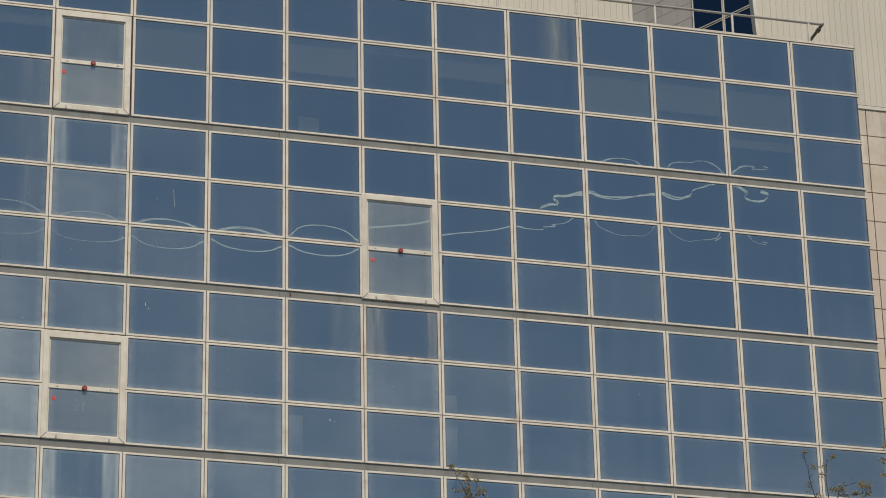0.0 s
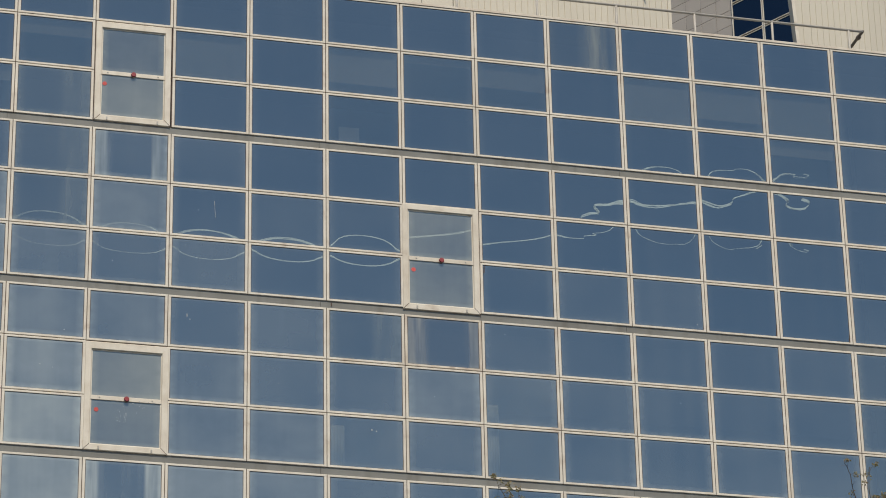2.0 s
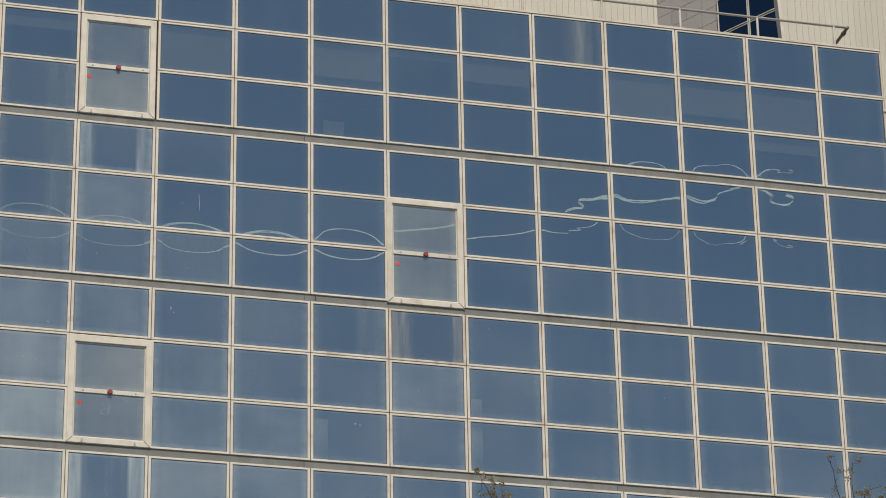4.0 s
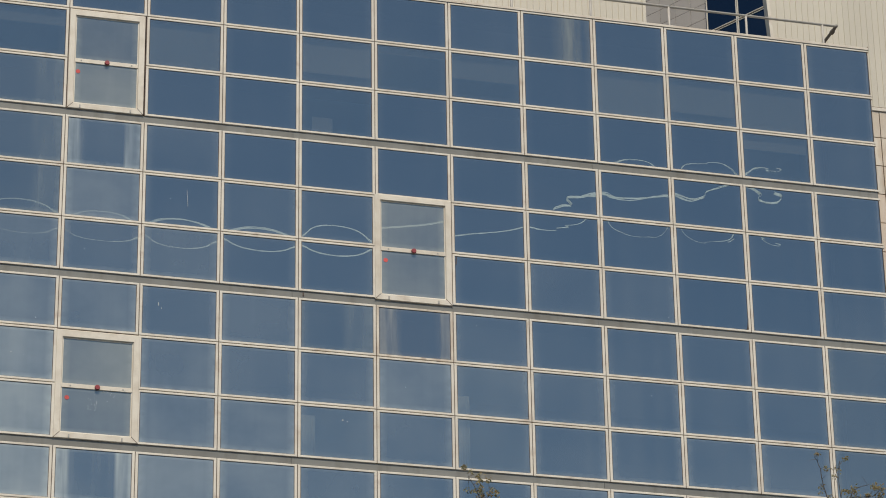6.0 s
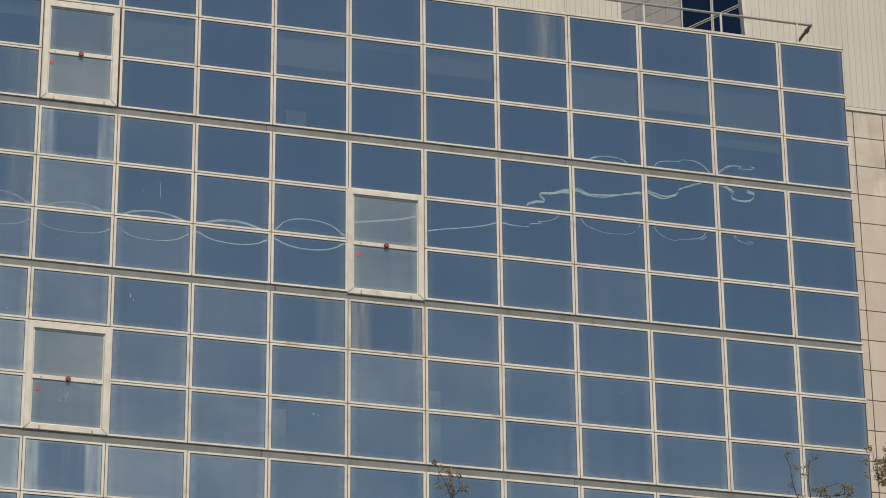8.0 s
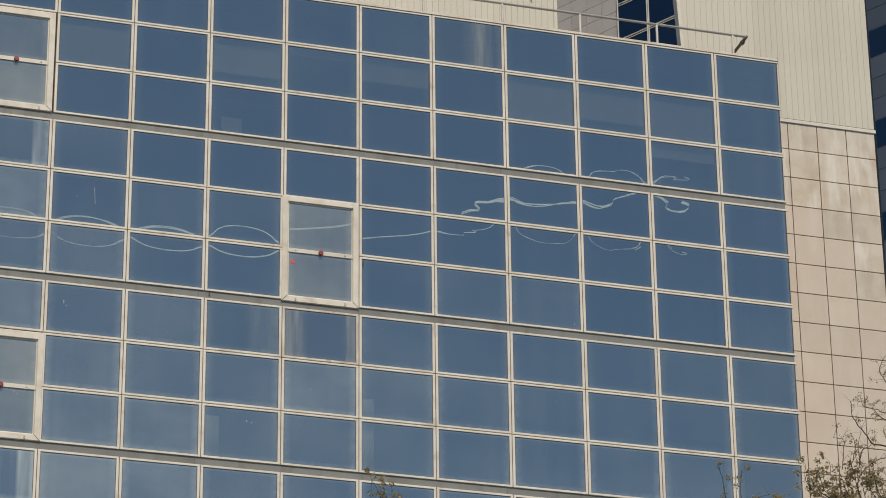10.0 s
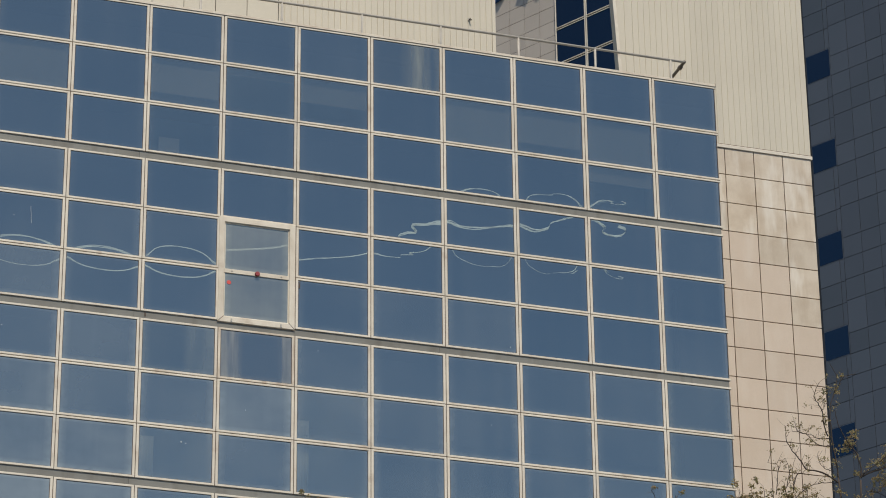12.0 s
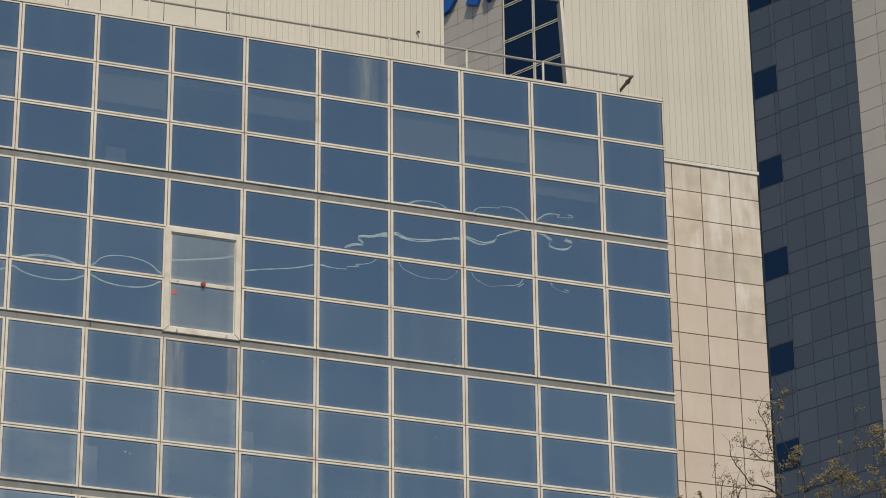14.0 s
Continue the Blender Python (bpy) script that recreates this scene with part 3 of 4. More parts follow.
def on_block(ob):
    ob.parent = block
    ob.matrix_parent_inverse = Matrix.Translation((0, -CY, 0))
    return ob


on_block(part("core", box(RIGHT + 0.05, CR - 0.02, CY + 0.012, CY + 12, 0, LEDGE - 0.02), GROUT))
on_block(part("ledge_joint", box(RIGHT + 0.05, CR + 0.02, CY - 0.020, CY + 0.03, LEDGE + 0.06, LEDGE + 0.075), GROUT))
on_block(part("ledge", box(RIGHT + 0.05, CR + 0.03, CY - 0.035, CY + 0.4, LEDGE - 0.03, LEDGE + 0.06, 0.01), CREAM, label="cream metal ledge trim"))
on_block(part("back_screen", box(LEFT, -4.22, CY + 0.03, CY + 0.14, TOP - 0.05, WTOP), GROOVE))
on_block(part("back_screen", box(-1.24, CR - 0.03, CY + 0.03, CY + 0.14, LEDGE + 0.06, WTOP), GROOVE))
on_block(part("back_screen", box(-4.22, -1.24, CY + 0.03, CY + 0.14, HEAD + 0.40, WTOP), GROOVE))
on_block(part("penthouse_body", box(LEFT, -4.3, CY + 0.142, CY + 9, TOP - 0.05, WTOP - 0.1), RIB))
on_block(part("opening_head", box(-4.20, -1.35, CY - 0.04, CY + 0.025, HEAD, HEAD + 0.40, 0.008), RIB))
on_block(part("opening_jamb", box(-4.258, -4.177, CY - 0.03, CY + 0.16, TOP - 0.05, HEAD, 0.006), RIB))
bm = bmesh.new()
add_box(bm, 0, 0.075, CY - 0.045, CY + 0.16, LEDGE + 0.065, HEAD)
for v in bm.verts:
    v.co.x += -1.44 + 0.052 * (HEAD - v.co.z)
on_block(part("opening_jamb", bm, CREAM, label="leaning pale jamb flashing"))


def ribbed_sheet(w, hgt, ribs):
    """A sheet with shallow trapezoid grooves, its foot at z = 0."""
    bm = bmesh.new()
    xs = []
    p = w / ribs
    for i in range(ribs):
        a = i * p
        xs += [(a, 0.011), (a + 0.006, 0.0), (a + p - 0.011, 0.0), (a + p - 0.005, 0.011)]
    xs.append((w, 0.011))
    lo = [bm.verts.new((x, y, 0)) for x, y in xs]
    hi = [bm.verts.new((x, y, hgt)) for x, y in xs]
    for i in range(len(xs) - 1):
        bm.faces.new((lo[i], lo[i + 1], hi[i + 1], hi[i]))
    return bm


def plain_panel(w, hgt, t=0.025, c=0.003):
    bm = bmesh.new()
    a = [bm.verts.new(p) for p in ((0, t, 0), (w, t, 0), (w, t, hgt), (0, t, hgt))]
    b2 = [bm.verts.new(p) for p in ((0, c, 0), (w, c, 0), (w, c, hgt), (0, c, hgt))]
    d = [bm.verts.new(p) for p in ((c, 0, c), (w - c, 0, c), (w - c, 0, hgt - c), (c, 0, hgt - c))]
    for p, q in ((a, b2), (b2, d)):
        for i in range(4):
            bm.faces.new((p[i], p[(i + 1) % 4], q[(i + 1) % 4], q[i]))
    bm.faces.new(d)
    bmesh.ops.recalc_face_normals(bm, faces=bm.faces[:])
    return bm


SHEET = 0.689
rib_r = finish("cladding_sheet", ribbed_sheet(SHEET, WTOP - LEDGE - 0.06, 5), RIB)
x = CR - SHEET
while x > -1.0:
    on_block(part("cladding_sheet", rib_r, at=(x, CY - 0.012, LEDGE + 0.06)))
    x -= SHEET
on_block(part("cladding_sheet", finish("cladding_sheet", ribbed_sheet(x + SHEET + 1.33, WTOP - LEDGE - 0.06, 2), RIB), at=(-1.33, CY - 0.010, LEDGE + 0.06)))
rib_l = finish("cladding_sheet", ribbed_sheet(SHEET, WTOP - TOP, 5), RIB)
flat_l = finish("cladding_panel", plain_panel(SHEET - 0.012, WTOP - TOP), RIB)
x = -4.258 - SHEET
while x > -24:
    on_block(part("cladding_sheet" if x > -9.1 else "cladding_panel", rib_l if x > -9.1 else flat_l, at=(x, CY - 0.012, TOP)))
    x -= SHEET
tile = finish("stone_tile", plain_panel(0.673, 0.671), TILE)
short_tile = finish("stone_tile", plain_panel(0.673, LEDGE - 0.03 - 33.49), STAINED_SUNNY_TILE)
worn_sunny_tile = finish("stone_tile", plain_panel(0.673, 0.671), STAINED_SUNNY_TILE)
for j in range(6):
    x = CR - 0.685 - 0.691 * j
    if x < -0.75:
        continue
    on_block(part("stone_tile", short_tile, at=(x, CY - 0.008, 33.486)))
    for i in range(16):
        on_block(part("stone_tile", worn_sunny_tile if i < 2 or (i, j) in ((2, 0), (2, 1), (3, 0), (4, 0)) else tile, at=(x, CY - 0.008, 33.480 - 0.6897 * (i + 1) + 0.006)))
on_block(part("lower_cladding", box(RIGHT + 0.05, CR - 0.005, CY - 0.005, CY + 0.03, 0, 33.480 - 0.6897 * 16), TILE))

# ---- the angled tower behind: its face runs at thirty degrees to the depth ----
TX, TY, K = 14.78, 32.36, 1.36
tower = thing("angled_tower", "shaded tall tower with beige tiles and dark glass cladding", "building")
tower.matrix_basis = pose(TX, TY, 0, 0, 0, -60)        # x runs along the face, y goes in
tz = lambda z: 1.6 + (z - 1.6) * K
S0, S1, S2 = 2.115 * K, 2.83 * K, 5.11 * K
PERIOD = 2.447 * K
WIN_TOP = tz(39.602)


def on_tower(name, data, mat=None, label="", at=(0, 0, 0)):
    return part(name, data, mat, tower, label, at)


on_tower("core", box(-22, 22, 0.012, 18, 0, 78), DARKJOINT)
on_tower("side_wall", box(22.002, 22.2, 0.012, 18, 0, 78), GREYTILE)
on_tower("side_wall", box(-22.2, -22.002, 0.012, 18, 0, 78), GREYTILE)
on_tower("back_wall", box(-22.2, 22.2, 18.002, 18.2, 0, 78), GREYTILE)
on_tower("roof", box(-22.2, 22.2, 0.012, 18.2, 78.002, 78.4), STRIP)
WIN_H = 0.313 * PERIOD
# joints below each window's foot, as shares of the period: the strip under the window, the wide field, the beige edge
STRIP_ROWS = (0.0, 0.232, 0.46, 0.687)
FIELD_ROWS = (0.0, 0.224, 0.446, 0.784, 1.0)
BEIGE_ROWS = (0.01, 0.36, 0.582, 0.80, 1.01)
edges = [S1 + d * K for d in (0.0, 0.53, 1.06, 1.512, 1.964, 2.28)]
cut = functools.lru_cache(None)(lambda name, w, hgt: finish(name, plain_panel(w, hgt, 0.012, 0.001), DARKPANEL if name == "glass_panel" else GREYTILE))


def cladding(name, x0, x1, z0, z1, gap, y=0.0):
    on_tower(name, cut(name, round(x1 - x0 - gap, 4), round(z1 - z0 - gap, 4)), at=(x0 + gap / 2, y, z0 + gap / 2))


for k in range(-1, 6):
    foot = WIN_TOP - k * PERIOD - WIN_H
    win = on_tower("window", ring(S1 - S0 - 0.02, WIN_H, 0.02, 0.03, 0.03, 0.0, 0.05, 0.002), DARKPANEL, at=((S0 + S1) / 2, 0, foot + WIN_H))
    part("pane", box(-(S1 - S0) / 2 + 0.03, (S1 - S0) / 2 - 0.03, -0.006, 0.006, -WIN_H + 0.03, -0.03), GLASS_TOWER, win)
    for a, b2 in zip(STRIP_ROWS, STRIP_ROWS[1:]):
        z1, z0 = foot - a * PERIOD, foot - b2 * PERIOD
        split = S0 + (S1 - S0) * 0.82
        cladding("glass_panel", S0, split, z0, z1, 0.018)
        cladding("glass_panel", split, S1, z0, z1, 0.018)
    for a, b2 in zip(FIELD_ROWS, FIELD_ROWS[1:]):
        for x0, x1 in zip(edges, edges[1:]):
            cladding("glass_panel", x0, x1, foot - b2 * PERIOD, foot - a * PERIOD, 0.017)
    for a, b2 in zip(BEIGE_ROWS, BEIGE_ROWS[1:]):
        for j in range(4):
            cladding("facing_tile", S2 + 0.88 * j, S2 + 0.88 * (j + 1), foot - b2 * PERIOD, foot - a * PERIOD, 0.016, -0.002)
# the part of the face seen through the roof opening
OS = -6.05
gs = lambda s: OS + 1.5 * s
gz = lambda z: 1.6 + (z - 1.6) * 1.5
gtile = finish("facing_tile", plain_panel(0.70, 0.59, 0.012, 0.001), GREYTILE)
for i in range(12):
    for j in range(7):
        on_tower("facing_tile", gtile, at=(gs(-1.206) - 0.715 * (j + 1), -0.002, gz(39.77) - 3.0 + 0.605 * i))
gx0, gx1, gm = gs(-1.17), gs(0.75), gs(-0.245)
levels = [gz(36.6), gz(37.55), gz(38.528), gz(39.50), gz(40.48), gz(41.46)]
gwin = on_tower("window", box(gx0, gx1, 0.0, 0.010, levels[0], levels[-1]), GROOVE, "large dark blue window with pale bars")
for a, b2 in ((gx0, gm), (gm, gx1)):
    for z0, z1 in zip(levels, levels[1:]):
        part("pane", box(a + 0.04, b2 - 0.04, -0.02, -0.012, z0 + 0.04, z1 - 0.04), GLASS_TOWER, gwin)
for x in (gx0, gm, gx1):
    for dx in ((-0.035, 0.035) if x == gm else (0.0,)):
        part("window_bar", box(x + dx - 0.018, x + dx + 0.018, -0.05, 0.008, levels[0], levels[-1], 0.005), CREAM, gwin)
for z in levels:
    for dz in (-0.045, 0.045):
        part("window_bar", box(gx0 + 0.03, gx1 - 0.03, -0.045, 0.006, z + dz - 0.017, z + dz + 0.017, 0.005), CREAM, gwin)

# ---- vapour trail in the sky behind the camera, seen only as a reflection in the glass ----
def mirrored(u, r, far):
    """The place in the sky that the eye meets in the glass at column line u and pane row r."""
    p = Vector((-PITCH * u, 0, TOP - r * STOREY / 3))
    v = (p - Vector(EYE)).normalized()
    return p + Vector((v.x, -v.y, v.z)) * far


ACROSS = Vector((1, 0, 0)).cross(TO_SUN).normalized()      # the strands lie square to the sun
# the kinked fresh end of the trail, as column line and pane row
FRESH = ((4.62, 3.87), (4.46, 3.79), (4.33, 3.73), (4.40, 3.62), (4.21, 3.56), (3.97, 3.50), (3.77, 3.55), (3.5, 3.53), (3.2, 3.44), (3.0, 3.40),
         (2.72, 3.43), (2.53, 3.37), (2.49, 3.25), (2.36, 3.16), (2.28, 3.10), (2.10, 3.02), (1.91, 3.05), (1.75, 3.14), (1.79, 3.26), (1.64, 3.30), (1.48, 3.24), (1.43, 3.11), (1.54, 3.05))


def trail_line():
    """The old drifted part, then the fresh end, as places (u, r) and a width."""
    out = []
    for i in range(330):
        u = 12.8 - 8.15 * i / 329
        f = min(max((u - 2.3) / 5.4, 0.0), 1.0)
        out.append((u, 3.42 + 1.56 * f * f * (3 - 2 * f), min(0.95, 0.2 + (12.8 - u) / 6)))
    m2 = len(FRESH) - 1
    for i in range(m2):
        p0, p1, p2, p3 = (FRESH[max(0, min(m2, i + k))] for k in (-1, 0, 1, 2))
        for j in range(12):
            t = j / 12
            out.append((*(0.5 * (2 * b2 + (c - a) * t + (2 * a - 5 * b2 + 4 * c - d) * t * t + (3 * b2 - a - 3 * c + d) * t ** 3) for a, b2, c, d in zip(p0, p1, p2, p3)), 1.5))
    return out


bm = bmesh.new()
for strand in range(4):
    prev = None
    for i, (u, r, wide) in enumerate(trail_line()):
        q = mirrored(u, r, 700)
        s1 = i * 0.025
        kink = 1.0 if i >= 330 else 0.35
        wave = 0.42 * kink * noise.noise(Vector((s1 * 2.2, strand * 2.0, 4))) + 0.16 * kink * noise.noise(Vector((s1 * 9, strand * 5.0, 1)))
        side = 0.45 * kink * noise.noise(Vector((s1 * 3.1, strand * 7.0, 8)))
        half = 0.085 * wide * (1 + 0.9 * noise.noise(Vector((s1 * 5, strand * 11.0, 9))))
        spot = Vector((q.x + side, q.y - 0.3 * strand, q.z + wave))
        pair = [bm.verts.new(spot + ACROSS * sgn * max(half, 0.02)) for sgn in (-1, 1)]
        if prev:
            bm.faces.new((prev[0], pair[0], pair[1], prev[1]))
        prev = pair
tagged(part("vapour_trail", bm, VAPOUR), "thin white vapour trail high in the clear sky", "vapour trail", kind="structure")

# ---- blue sign shapes on the tower, and a small hook on the cladding ----
sign = thing("wall_sign", "glossy blue raised sign shapes on beige tower tiles", "sign")
sign.matrix_basis = pose(TX, TY, 0, 0, 0, -60)


def sign_bar(points, half, y0, y1):
    """A raised stroke with rounded edges along a line of places on the face."""
    bm = bmesh.new()
    sides = []
    for k, (x, z) in enumerate(points):
        a, c = points[max(k - 1, 0)], points[min(k + 1, len(points) - 1)]
        d = Vector((c[0] - a[0], c[1] - a[1])).normalized()
        sides.append(((x - d.y * half, z + d.x * half), (x + d.y * half, z - d.x * half)))
    outline = [p for p, q in sides] + [q for p, q in reversed(sides)]
    front = bm.faces.new([bm.verts.new((x, y0, z)) for x, z in outline])
    ext = bmesh.ops.extrude_face_region(bm, geom=[front])
    bmesh.ops.translate(bm, vec=(0, y1 - y0, 0), verts=[v for v in ext["geom"] if isinstance(v, bmesh.types.BMVert)])
    bmesh.ops.recalc_face_normals(bm, faces=bm.faces[:])
    return bm


part("letter_shape", sign_bar([(-10.72, 60.92), (-10.45, 60.98), (-10.25, 61.2), (-10.12, 61.9)], 0.30, -0.16, -0.02), BLUE, sign)
part("letter_shape", sign_bar([(-9.22, 60.52), (-9.05, 60.9), (-8.95, 61.9)], 0.28, -0.16, -0.02), BLUE, sign)
part("letter_shape", sign_bar([(-8.55, 60.62), (-8.25, 60.68), (-8.08, 61.0), (-8.0, 61.9)], 0.24, -0.16, -0.02), BLUE, sign)

hook = thing("wall_hook", "small dark metal hook fixed to the cladding", "hook", at=(-4.79, CY - 0.02, 36.40))
part("hook_plate", box(-0.03, 0.03, -0.015, 0.01, -0.03, 0.03, 0.004), STEEL, hook)
part("hook_arm", tube([(0, -0.01, 0), (0.015, -0.05, -0.005), (0.035, -0.06, -0.03), (0.02, -0.05, -0.045)], (0.016, 0.016, 0.014, 0.010), 6), GROOVE, hook)

# ---- street tree with thin autumn foliage in front of the block ----
tree = thing("street_tree", "tall bare-limbed tree with sparse yellow-green leaves", "tree", at=(-11.9, -30, 0))
TY0 = -30.0
STEMS = (
    ((-11.9, 0.0), (-11.95, 4.0), (-11.85, 7.5), (-11.9, 10.0), (-11.9, 11.6), (-11.86, 12.7)),
    ((-11.9, 10.0), (-12.0, 11.4), (-12.09, 12.7)),
    ((-11.85, 7.5), (-13.5, 9.3), (-15.4, 10.5), (-16.6, 11.2)),
    ((-11.9, 8.6), (-12.9, 10.2), (-13.5, 11.0), (-13.70, 11.6)),
    ((-11.9, 10.4), (-12.3, 11.4), (-12.5, 12.0)),
    ((-11.9, 9.4), (-11.5, 11.0), (-11.3, 12.2)),
)
trng = random.Random(11)


def smooth_line(points, steps, depth0, depth1, wob):
    out = []
    m2 = len(points) - 1
    for i in range(m2):
        p0, p1, p2, p3 = (points[max(0, min(m2, i + k))] for k in (-1, 0, 1, 2))
        for j in range(steps + (i == m2 - 1)):
            t = j / steps
            q = [0.5 * (2 * b2 + (c - a) * t + (2 * a - 5 * b2 + 4 * c - d) * t * t + (3 * b2 - a - 3 * c + d) * t ** 3) for a, b2, c, d in zip(p0, p1, p2, p3)]
            f = (i + t) / m2
            out.append(Vector((q[0] + trng.uniform(-wob, wob), TY0 + depth0 + (depth1 - depth0) * f, q[1] + trng.uniform(-wob, wob))))
    return out


def on_tree(ob):
    ob.parent = tree
    ob.matrix_parent_inverse = Matrix.Translation((11.9, 30, 0))
    return ob


stem_r = ((0.17, 0.008), (0.05, 0.008), (0.07, 0.006), (0.05, 0.006), (0.04, 0.006), (0.04, 0.006))
for k, (st, (r0, r1)) in enumerate(zip(STEMS, stem_r)):
    line = smooth_line(st, 5, 0, 0, 0.0)
    on_tree(part("branch" if k else "trunk", tube(line, [r1 + (r0 - r1) * (1 - i / (len(line) - 1)) ** 2 for i in range(len(line))], 10), BARK, smooth=True))
leaf_bm = bmesh.new()
twig_bm = []


def leaf(p, size):
    """One folded leaf with a pointed tip, hanging from p."""
    d = Vector((trng.uniform(-1, 1), trng.uniform(-1, 0.6), trng.uniform(-1.2, 0.5))).normalized()
    s = d.cross(Vector((trng.uniform(-1, 1), trng.uniform(-1, 1), trng.uniform(-1, 1)))).normalized()
    up = d.cross(s)
    a, b2 = p, p + d * size
    m2 = p + d * size * 0.5 + up * size * 0.12
    v = [leaf_bm.verts.new(q) for q in (a, m2 + s * size * 0.30, b2, m2 - s * size * 0.30)]
    leaf_bm.faces.new((v[0], v[1], v[2]))
    leaf_bm.faces.new((v[0], v[2], v[3]))


def limb(*points, thick=0.006, leafy=1.0, size=0.029, every=1):
    """A wandering limb with side twigs; the leaves hang in small sprays from the twigs' ends."""
    d0 = trng.uniform(-0.15, 0.15)
    line = smooth_line(points, 5, 0.0, d0, 0.005)
    nn = len(line)
    on_tree(part("branch", tube(line, [0.75 * thick * (1 - 0.75 * i / (nn - 1)) + 0.0010 for i in range(nn)], 6), BARK, smooth=True))
    for i in range(2, nn, every):
        for _ in range(trng.choice((0, 1, 1, 1))):
            dirn = Vector((trng.uniform(-1, 1), trng.uniform(-1, 1), trng.uniform(-0.5, 1.1))).normalized()
            ln = trng.uniform(0.04, 0.13)
            end = line[i] + dirn * ln + Vector((0, 0, 0.01))
            mid_p = line[i].lerp(end, 0.5) + Vector((0, 0, trng.uniform(-0.01, 0.015)))
            twig_bm.append((line[i], mid_p, end))
            if trng.random() > leafy:
                continue
            spread = trng.uniform(0.4, 0.95) * size
            for _ in range(int(trng.uniform(12, 30) * min(1.0, leafy + 0.2))):
                leaf(end + Vector((trng.gauss(0, 1), trng.gauss(0, 1), trng.gauss(-0.5, 0.8))) * spread, size * trng.uniform(0.6, 1.3))


# limbs over the cream wall, thinly leaved
limb((-12.10, 12.65), (-12.26, 12.74), (-12.40, 12.75), (-12.46, 12.83), (-12.54, 12.93), (-12.59, 13.03), (-12.59, 13.17), thick=0.010, leafy=0.35, size=0.020)
limb((-12.56, 12.52), (-12.49, 12.70), (-12.40, 12.75), thick=0.009, leafy=0.2)
limb((-12.09, 12.69), (-12.11, 12.84), (-12.14, 13.01), (-12.16, 13.20), (-12.15, 13.42), (-12.08, 13.68), (-12.15, 13.81), thick=0.009, leafy=0.5)
limb((-12.10, 13.51), (-12.04, 13.62), (-11.97, 13.74), (-11.85, 13.77), leafy=0.6, every=2)
limb((-12.17, 13.11), (-12.22, 13.23), (-12.24, 13.35), (-12.32, 13.44), (-12.33, 13.50), (-12.29, 13.59), thick=0.007, leafy=0.3, size=0.020)
limb((-12.23, 13.35), (-12.18, 13.43), (-12.21, 13.51), thick=0.004, leafy=0.6, size=0.022)
limb((-12.16, 13.09), (-12.27, 13.09), (-12.32, 13.12), (-12.45, 13.15), (-12.46, 13.22), thick=0.005, leafy=0.6, size=0.022)
limb((-12.15, 13.01), (-12.31, 13.00), (-12.44, 13.07), (-12.59, 13.06), thick=0.005, leafy=0.6, size=0.022)
limb((-12.13, 12.76), (-12.22, 12.81), (-12.25, 12.94), thick=0.004, leafy=0.4, size=0.020)
limb((-12.74, 12.46), (-12.71, 12.66), (-12.71, 12.75), (-12.81, 12.76), thick=0.004, leafy=0.5, size=0.020)
limb((-12.65, 12.48), (-12.61, 12.67), (-12.65, 12.80), thick=0.004, leafy=0.5, size=0.020)
limb((-12.55, 12.53), (-12.56, 12.71), (-12.52, 12.87), thick=0.004, leafy=0.4, size=0.020)
limb((-12.50, 12.00), (-12.58, 12.35), (-12.40, 12.58), (-12.20, 12.66), (-12.08, 12.67), thick=0.007, leafy=0.4, size=0.022)
# the thick low sprays at the wall's foot
for k in range(13):
    x0 = -12.58 - 0.043 * k
    limb((-12.50, 12.00), (x0 + 0.05, 12.22), (x0 + trng.uniform(-0.05, 0.05), 12.50 + 0.10 * math.sin(1.3 * k) - 0.006 * k), thick=0.005, leafy=1.0, size=0.033)
for k in range(7):
    x0 = -12.15 - 0.06 * k
    limb((-12.30, 12.10), (x0 + 0.03, 12.26), (x0 + trng.uniform(-0.05, 0.05), 12.47 + 0.07 * math.sin(1.9 * k)), thick=0.005, leafy=0.9, size=0.028)
# limbs before the dark tower, with golden clumps
limb((-11.85, 12.72), (-11.86, 12.83), (-11.92, 12.96), (-12.00, 13.03), (-12.07, 13.12), (-12.12, 13.23), (-12.15, 13.32), thick=0.009, leafy=0.45, every=2)
limb((-12.00, 13.03), (-11.95, 13.05), (-11.90, 13.03), (-11.86, 13.00), thick=0.004, leafy=0.6, every=2)
limb((-11.85, 12.74), (-11.72, 12.80), (-11.56, 12.87), (-11.43, 13.00), (-11.32, 13.14), (-11.19, 13.28), (-11.06, 13.37), (-10.95, 13.45), thick=0.010, leafy=0.55, every=2)
limb((-11.85, 12.74), (-11.78, 12.81), (-11.67, 12.89), (-11.57, 12.96), (-11.46, 13.05), (-11.50, 13.17), thick=0.007, leafy=0.7, every=2)
limb((-11.38, 13.10), (-11.36, 13.22), (-11.29, 13.32), (-11.27, 13.45), (-11.27, 13.61), thick=0.005, leafy=0.4, size=0.022)
limb((-11.52, 13.02), (-11.47, 12.92), (-11.42, 12.84), (-11.38, 12.78), thick=0.004, leafy=1.0)
limb((-11.69, 12.59), (-11.58, 12.73), (-11.52, 12.85), thick=0.005, leafy=0.9)
limb((-11.06, 13.37), (-11.01, 13.28), (-11.01, 13.13), (-11.07, 13.00), thick=0.005, leafy=0.9)
limb((-11.06, 13.37), (-11.02, 13.44), (-10.94, 13.48), thick=0.004, leafy=1.0)
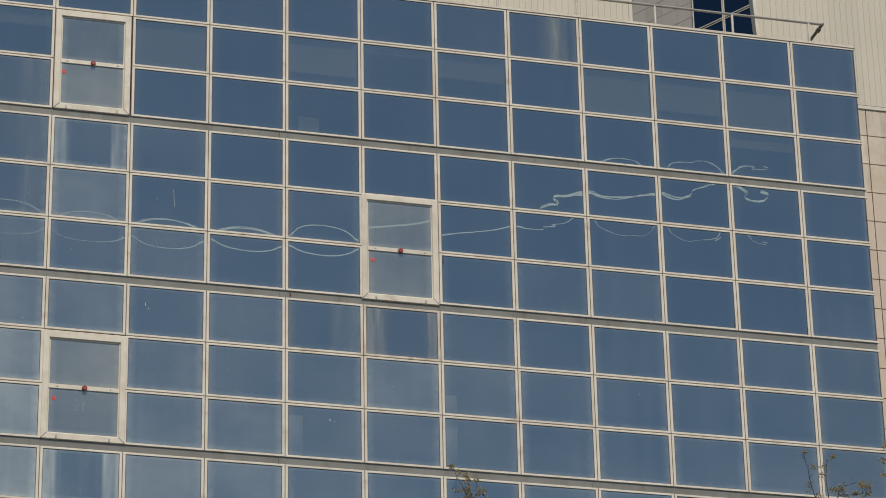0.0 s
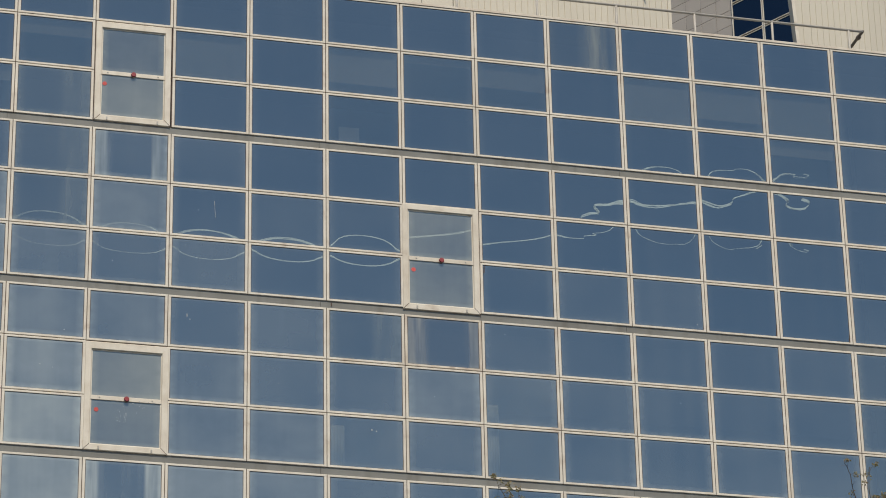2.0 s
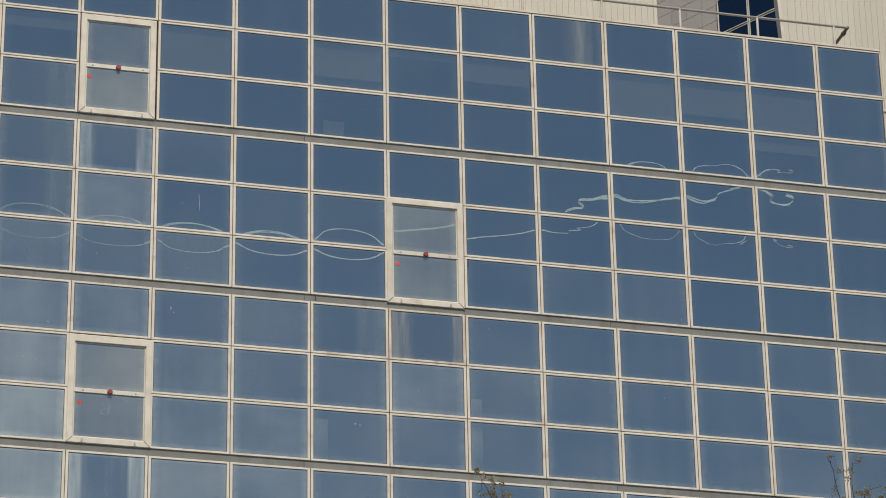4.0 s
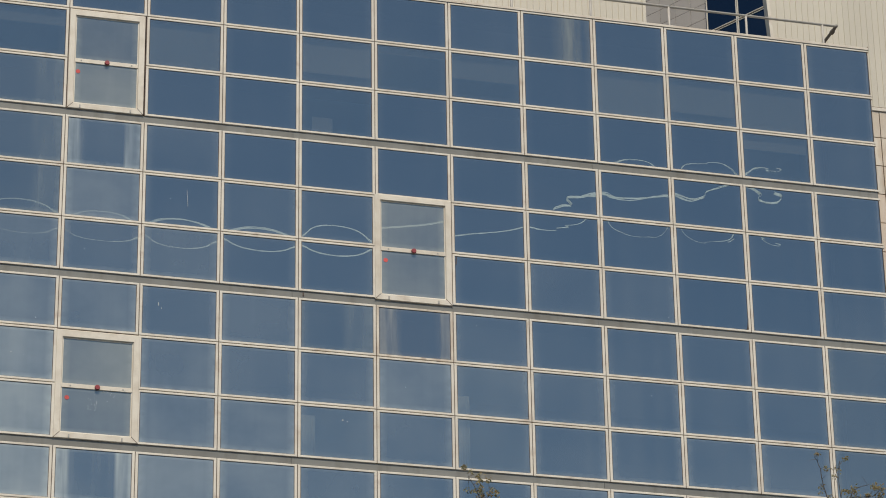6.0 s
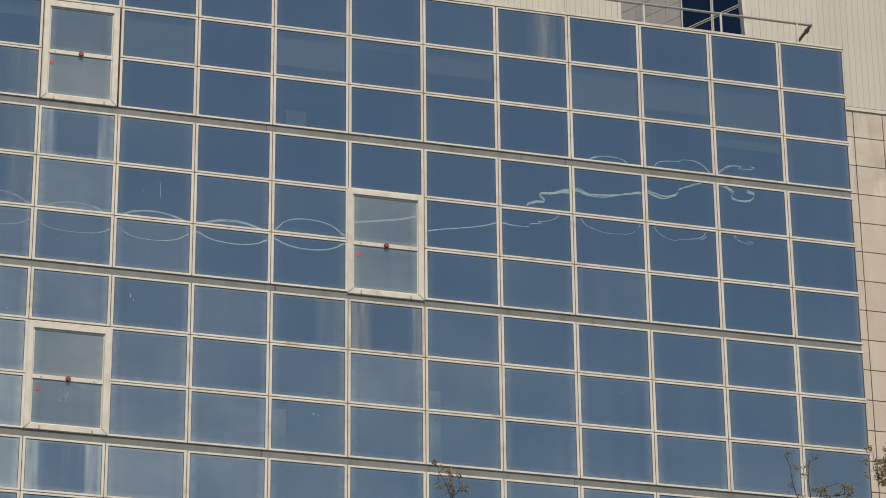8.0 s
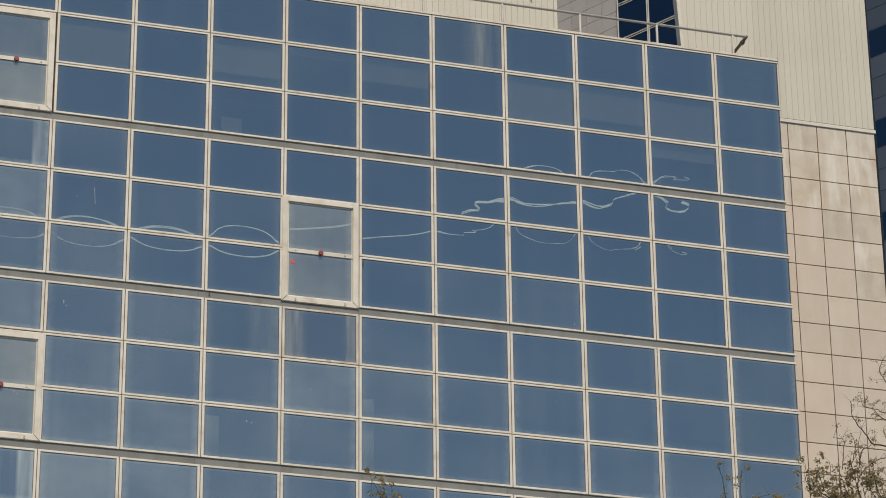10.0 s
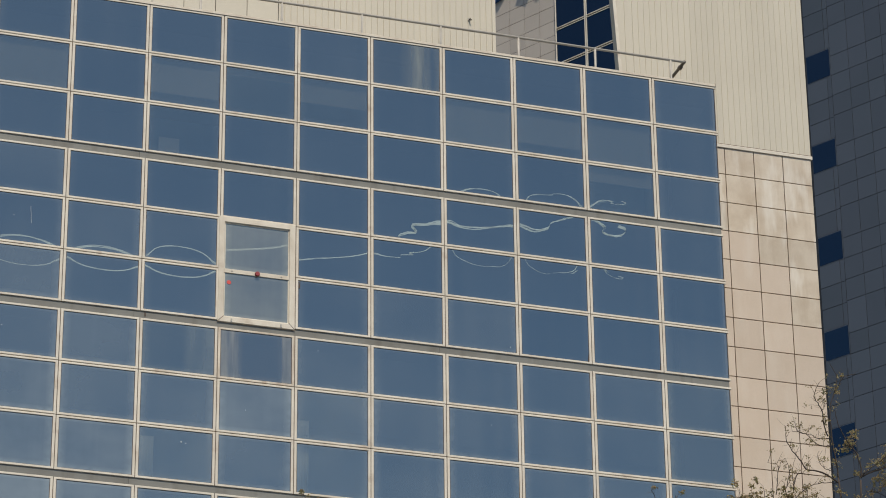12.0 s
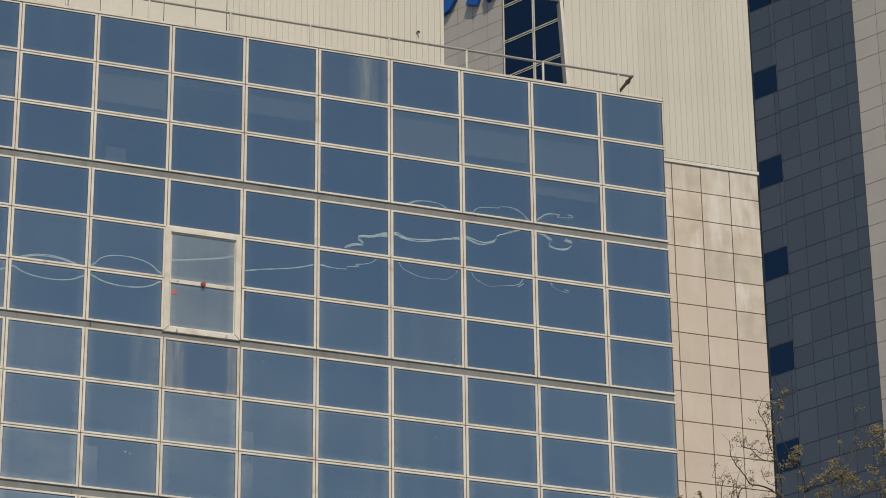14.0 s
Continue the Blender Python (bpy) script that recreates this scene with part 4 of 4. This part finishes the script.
limb((-11.30, 12.20), (-11.05, 12.50), (-11.05, 12.81), (-11.10, 12.92), (-11.16, 12.88), thick=0.007, leafy=0.9)
limb((-11.30, 12.20), (-11.10, 12.45), (-10.98, 12.70), (-10.92, 12.95), (-10.88, 13.15), thick=0.006, leafy=0.8)
limb((-11.30, 12.20), (-11.42, 12.45), (-11.60, 12.62), (-11.75, 12.66), thick=0.006, leafy=0.8)
for x0, z0 in ((-11.54, 13.00), (-11.47, 12.90), (-11.93, 13.04), (-11.02, 13.40), (-11.60, 12.70), (-11.02, 12.78)):
    limb((x0 + 0.02, z0 - 0.03), (x0, z0), (x0 - 0.03, z0 + 0.03), thick=0.003, leafy=1.0, size=0.030)
# single sprigs before the glass
limb((-16.60, 11.20), (-17.00, 11.50), (-17.18, 11.70), (-17.24, 11.83), (-17.29, 11.90), thick=0.006, leafy=0.9)
limb((-17.18, 11.70), (-17.12, 11.72), (-17.07, 11.79), thick=0.004, leafy=0.9)
limb((-13.70, 11.50), (-13.88, 11.97), (-13.93, 12.27), (-13.97, 12.40), thick=0.006, leafy=0.6, size=0.024)
limb((-13.70, 11.60), (-13.78, 12.05), (-13.77, 12.32), thick=0.005, leafy=0.6, size=0.024)
limb((-13.70, 11.60), (-13.67, 12.02), (-13.49, 12.12), thick=0.005, leafy=0.8)
limb((-13.67, 12.00), (-13.45, 12.03), (-13.35, 12.13), thick=0.004, leafy=0.8)
all_twigs = bmesh.new()
for tw in twig_bm:
    prev = None
    for i, p in enumerate(tw):
        rr = 0.0024 - 0.0008 * i
        cur = [all_twigs.verts.new(p + Vector((math.cos(a) * rr, 0.5 * math.sin(a) * rr, math.sin(a) * rr))) for a in (0, 2.1, 4.2)]
        if prev:
            for e in range(3):
                all_twigs.faces.new((prev[e], prev[(e + 1) % 3], cur[(e + 1) % 3], cur[e]))
        prev = cur
tagged(on_tree(part("twig_spray", all_twigs, BARK)), kind="stuff")
tagged(on_tree(part("crown", leaf_bm, LEAF, label="sparse yellow-green autumn leaves")), kind="stuff")
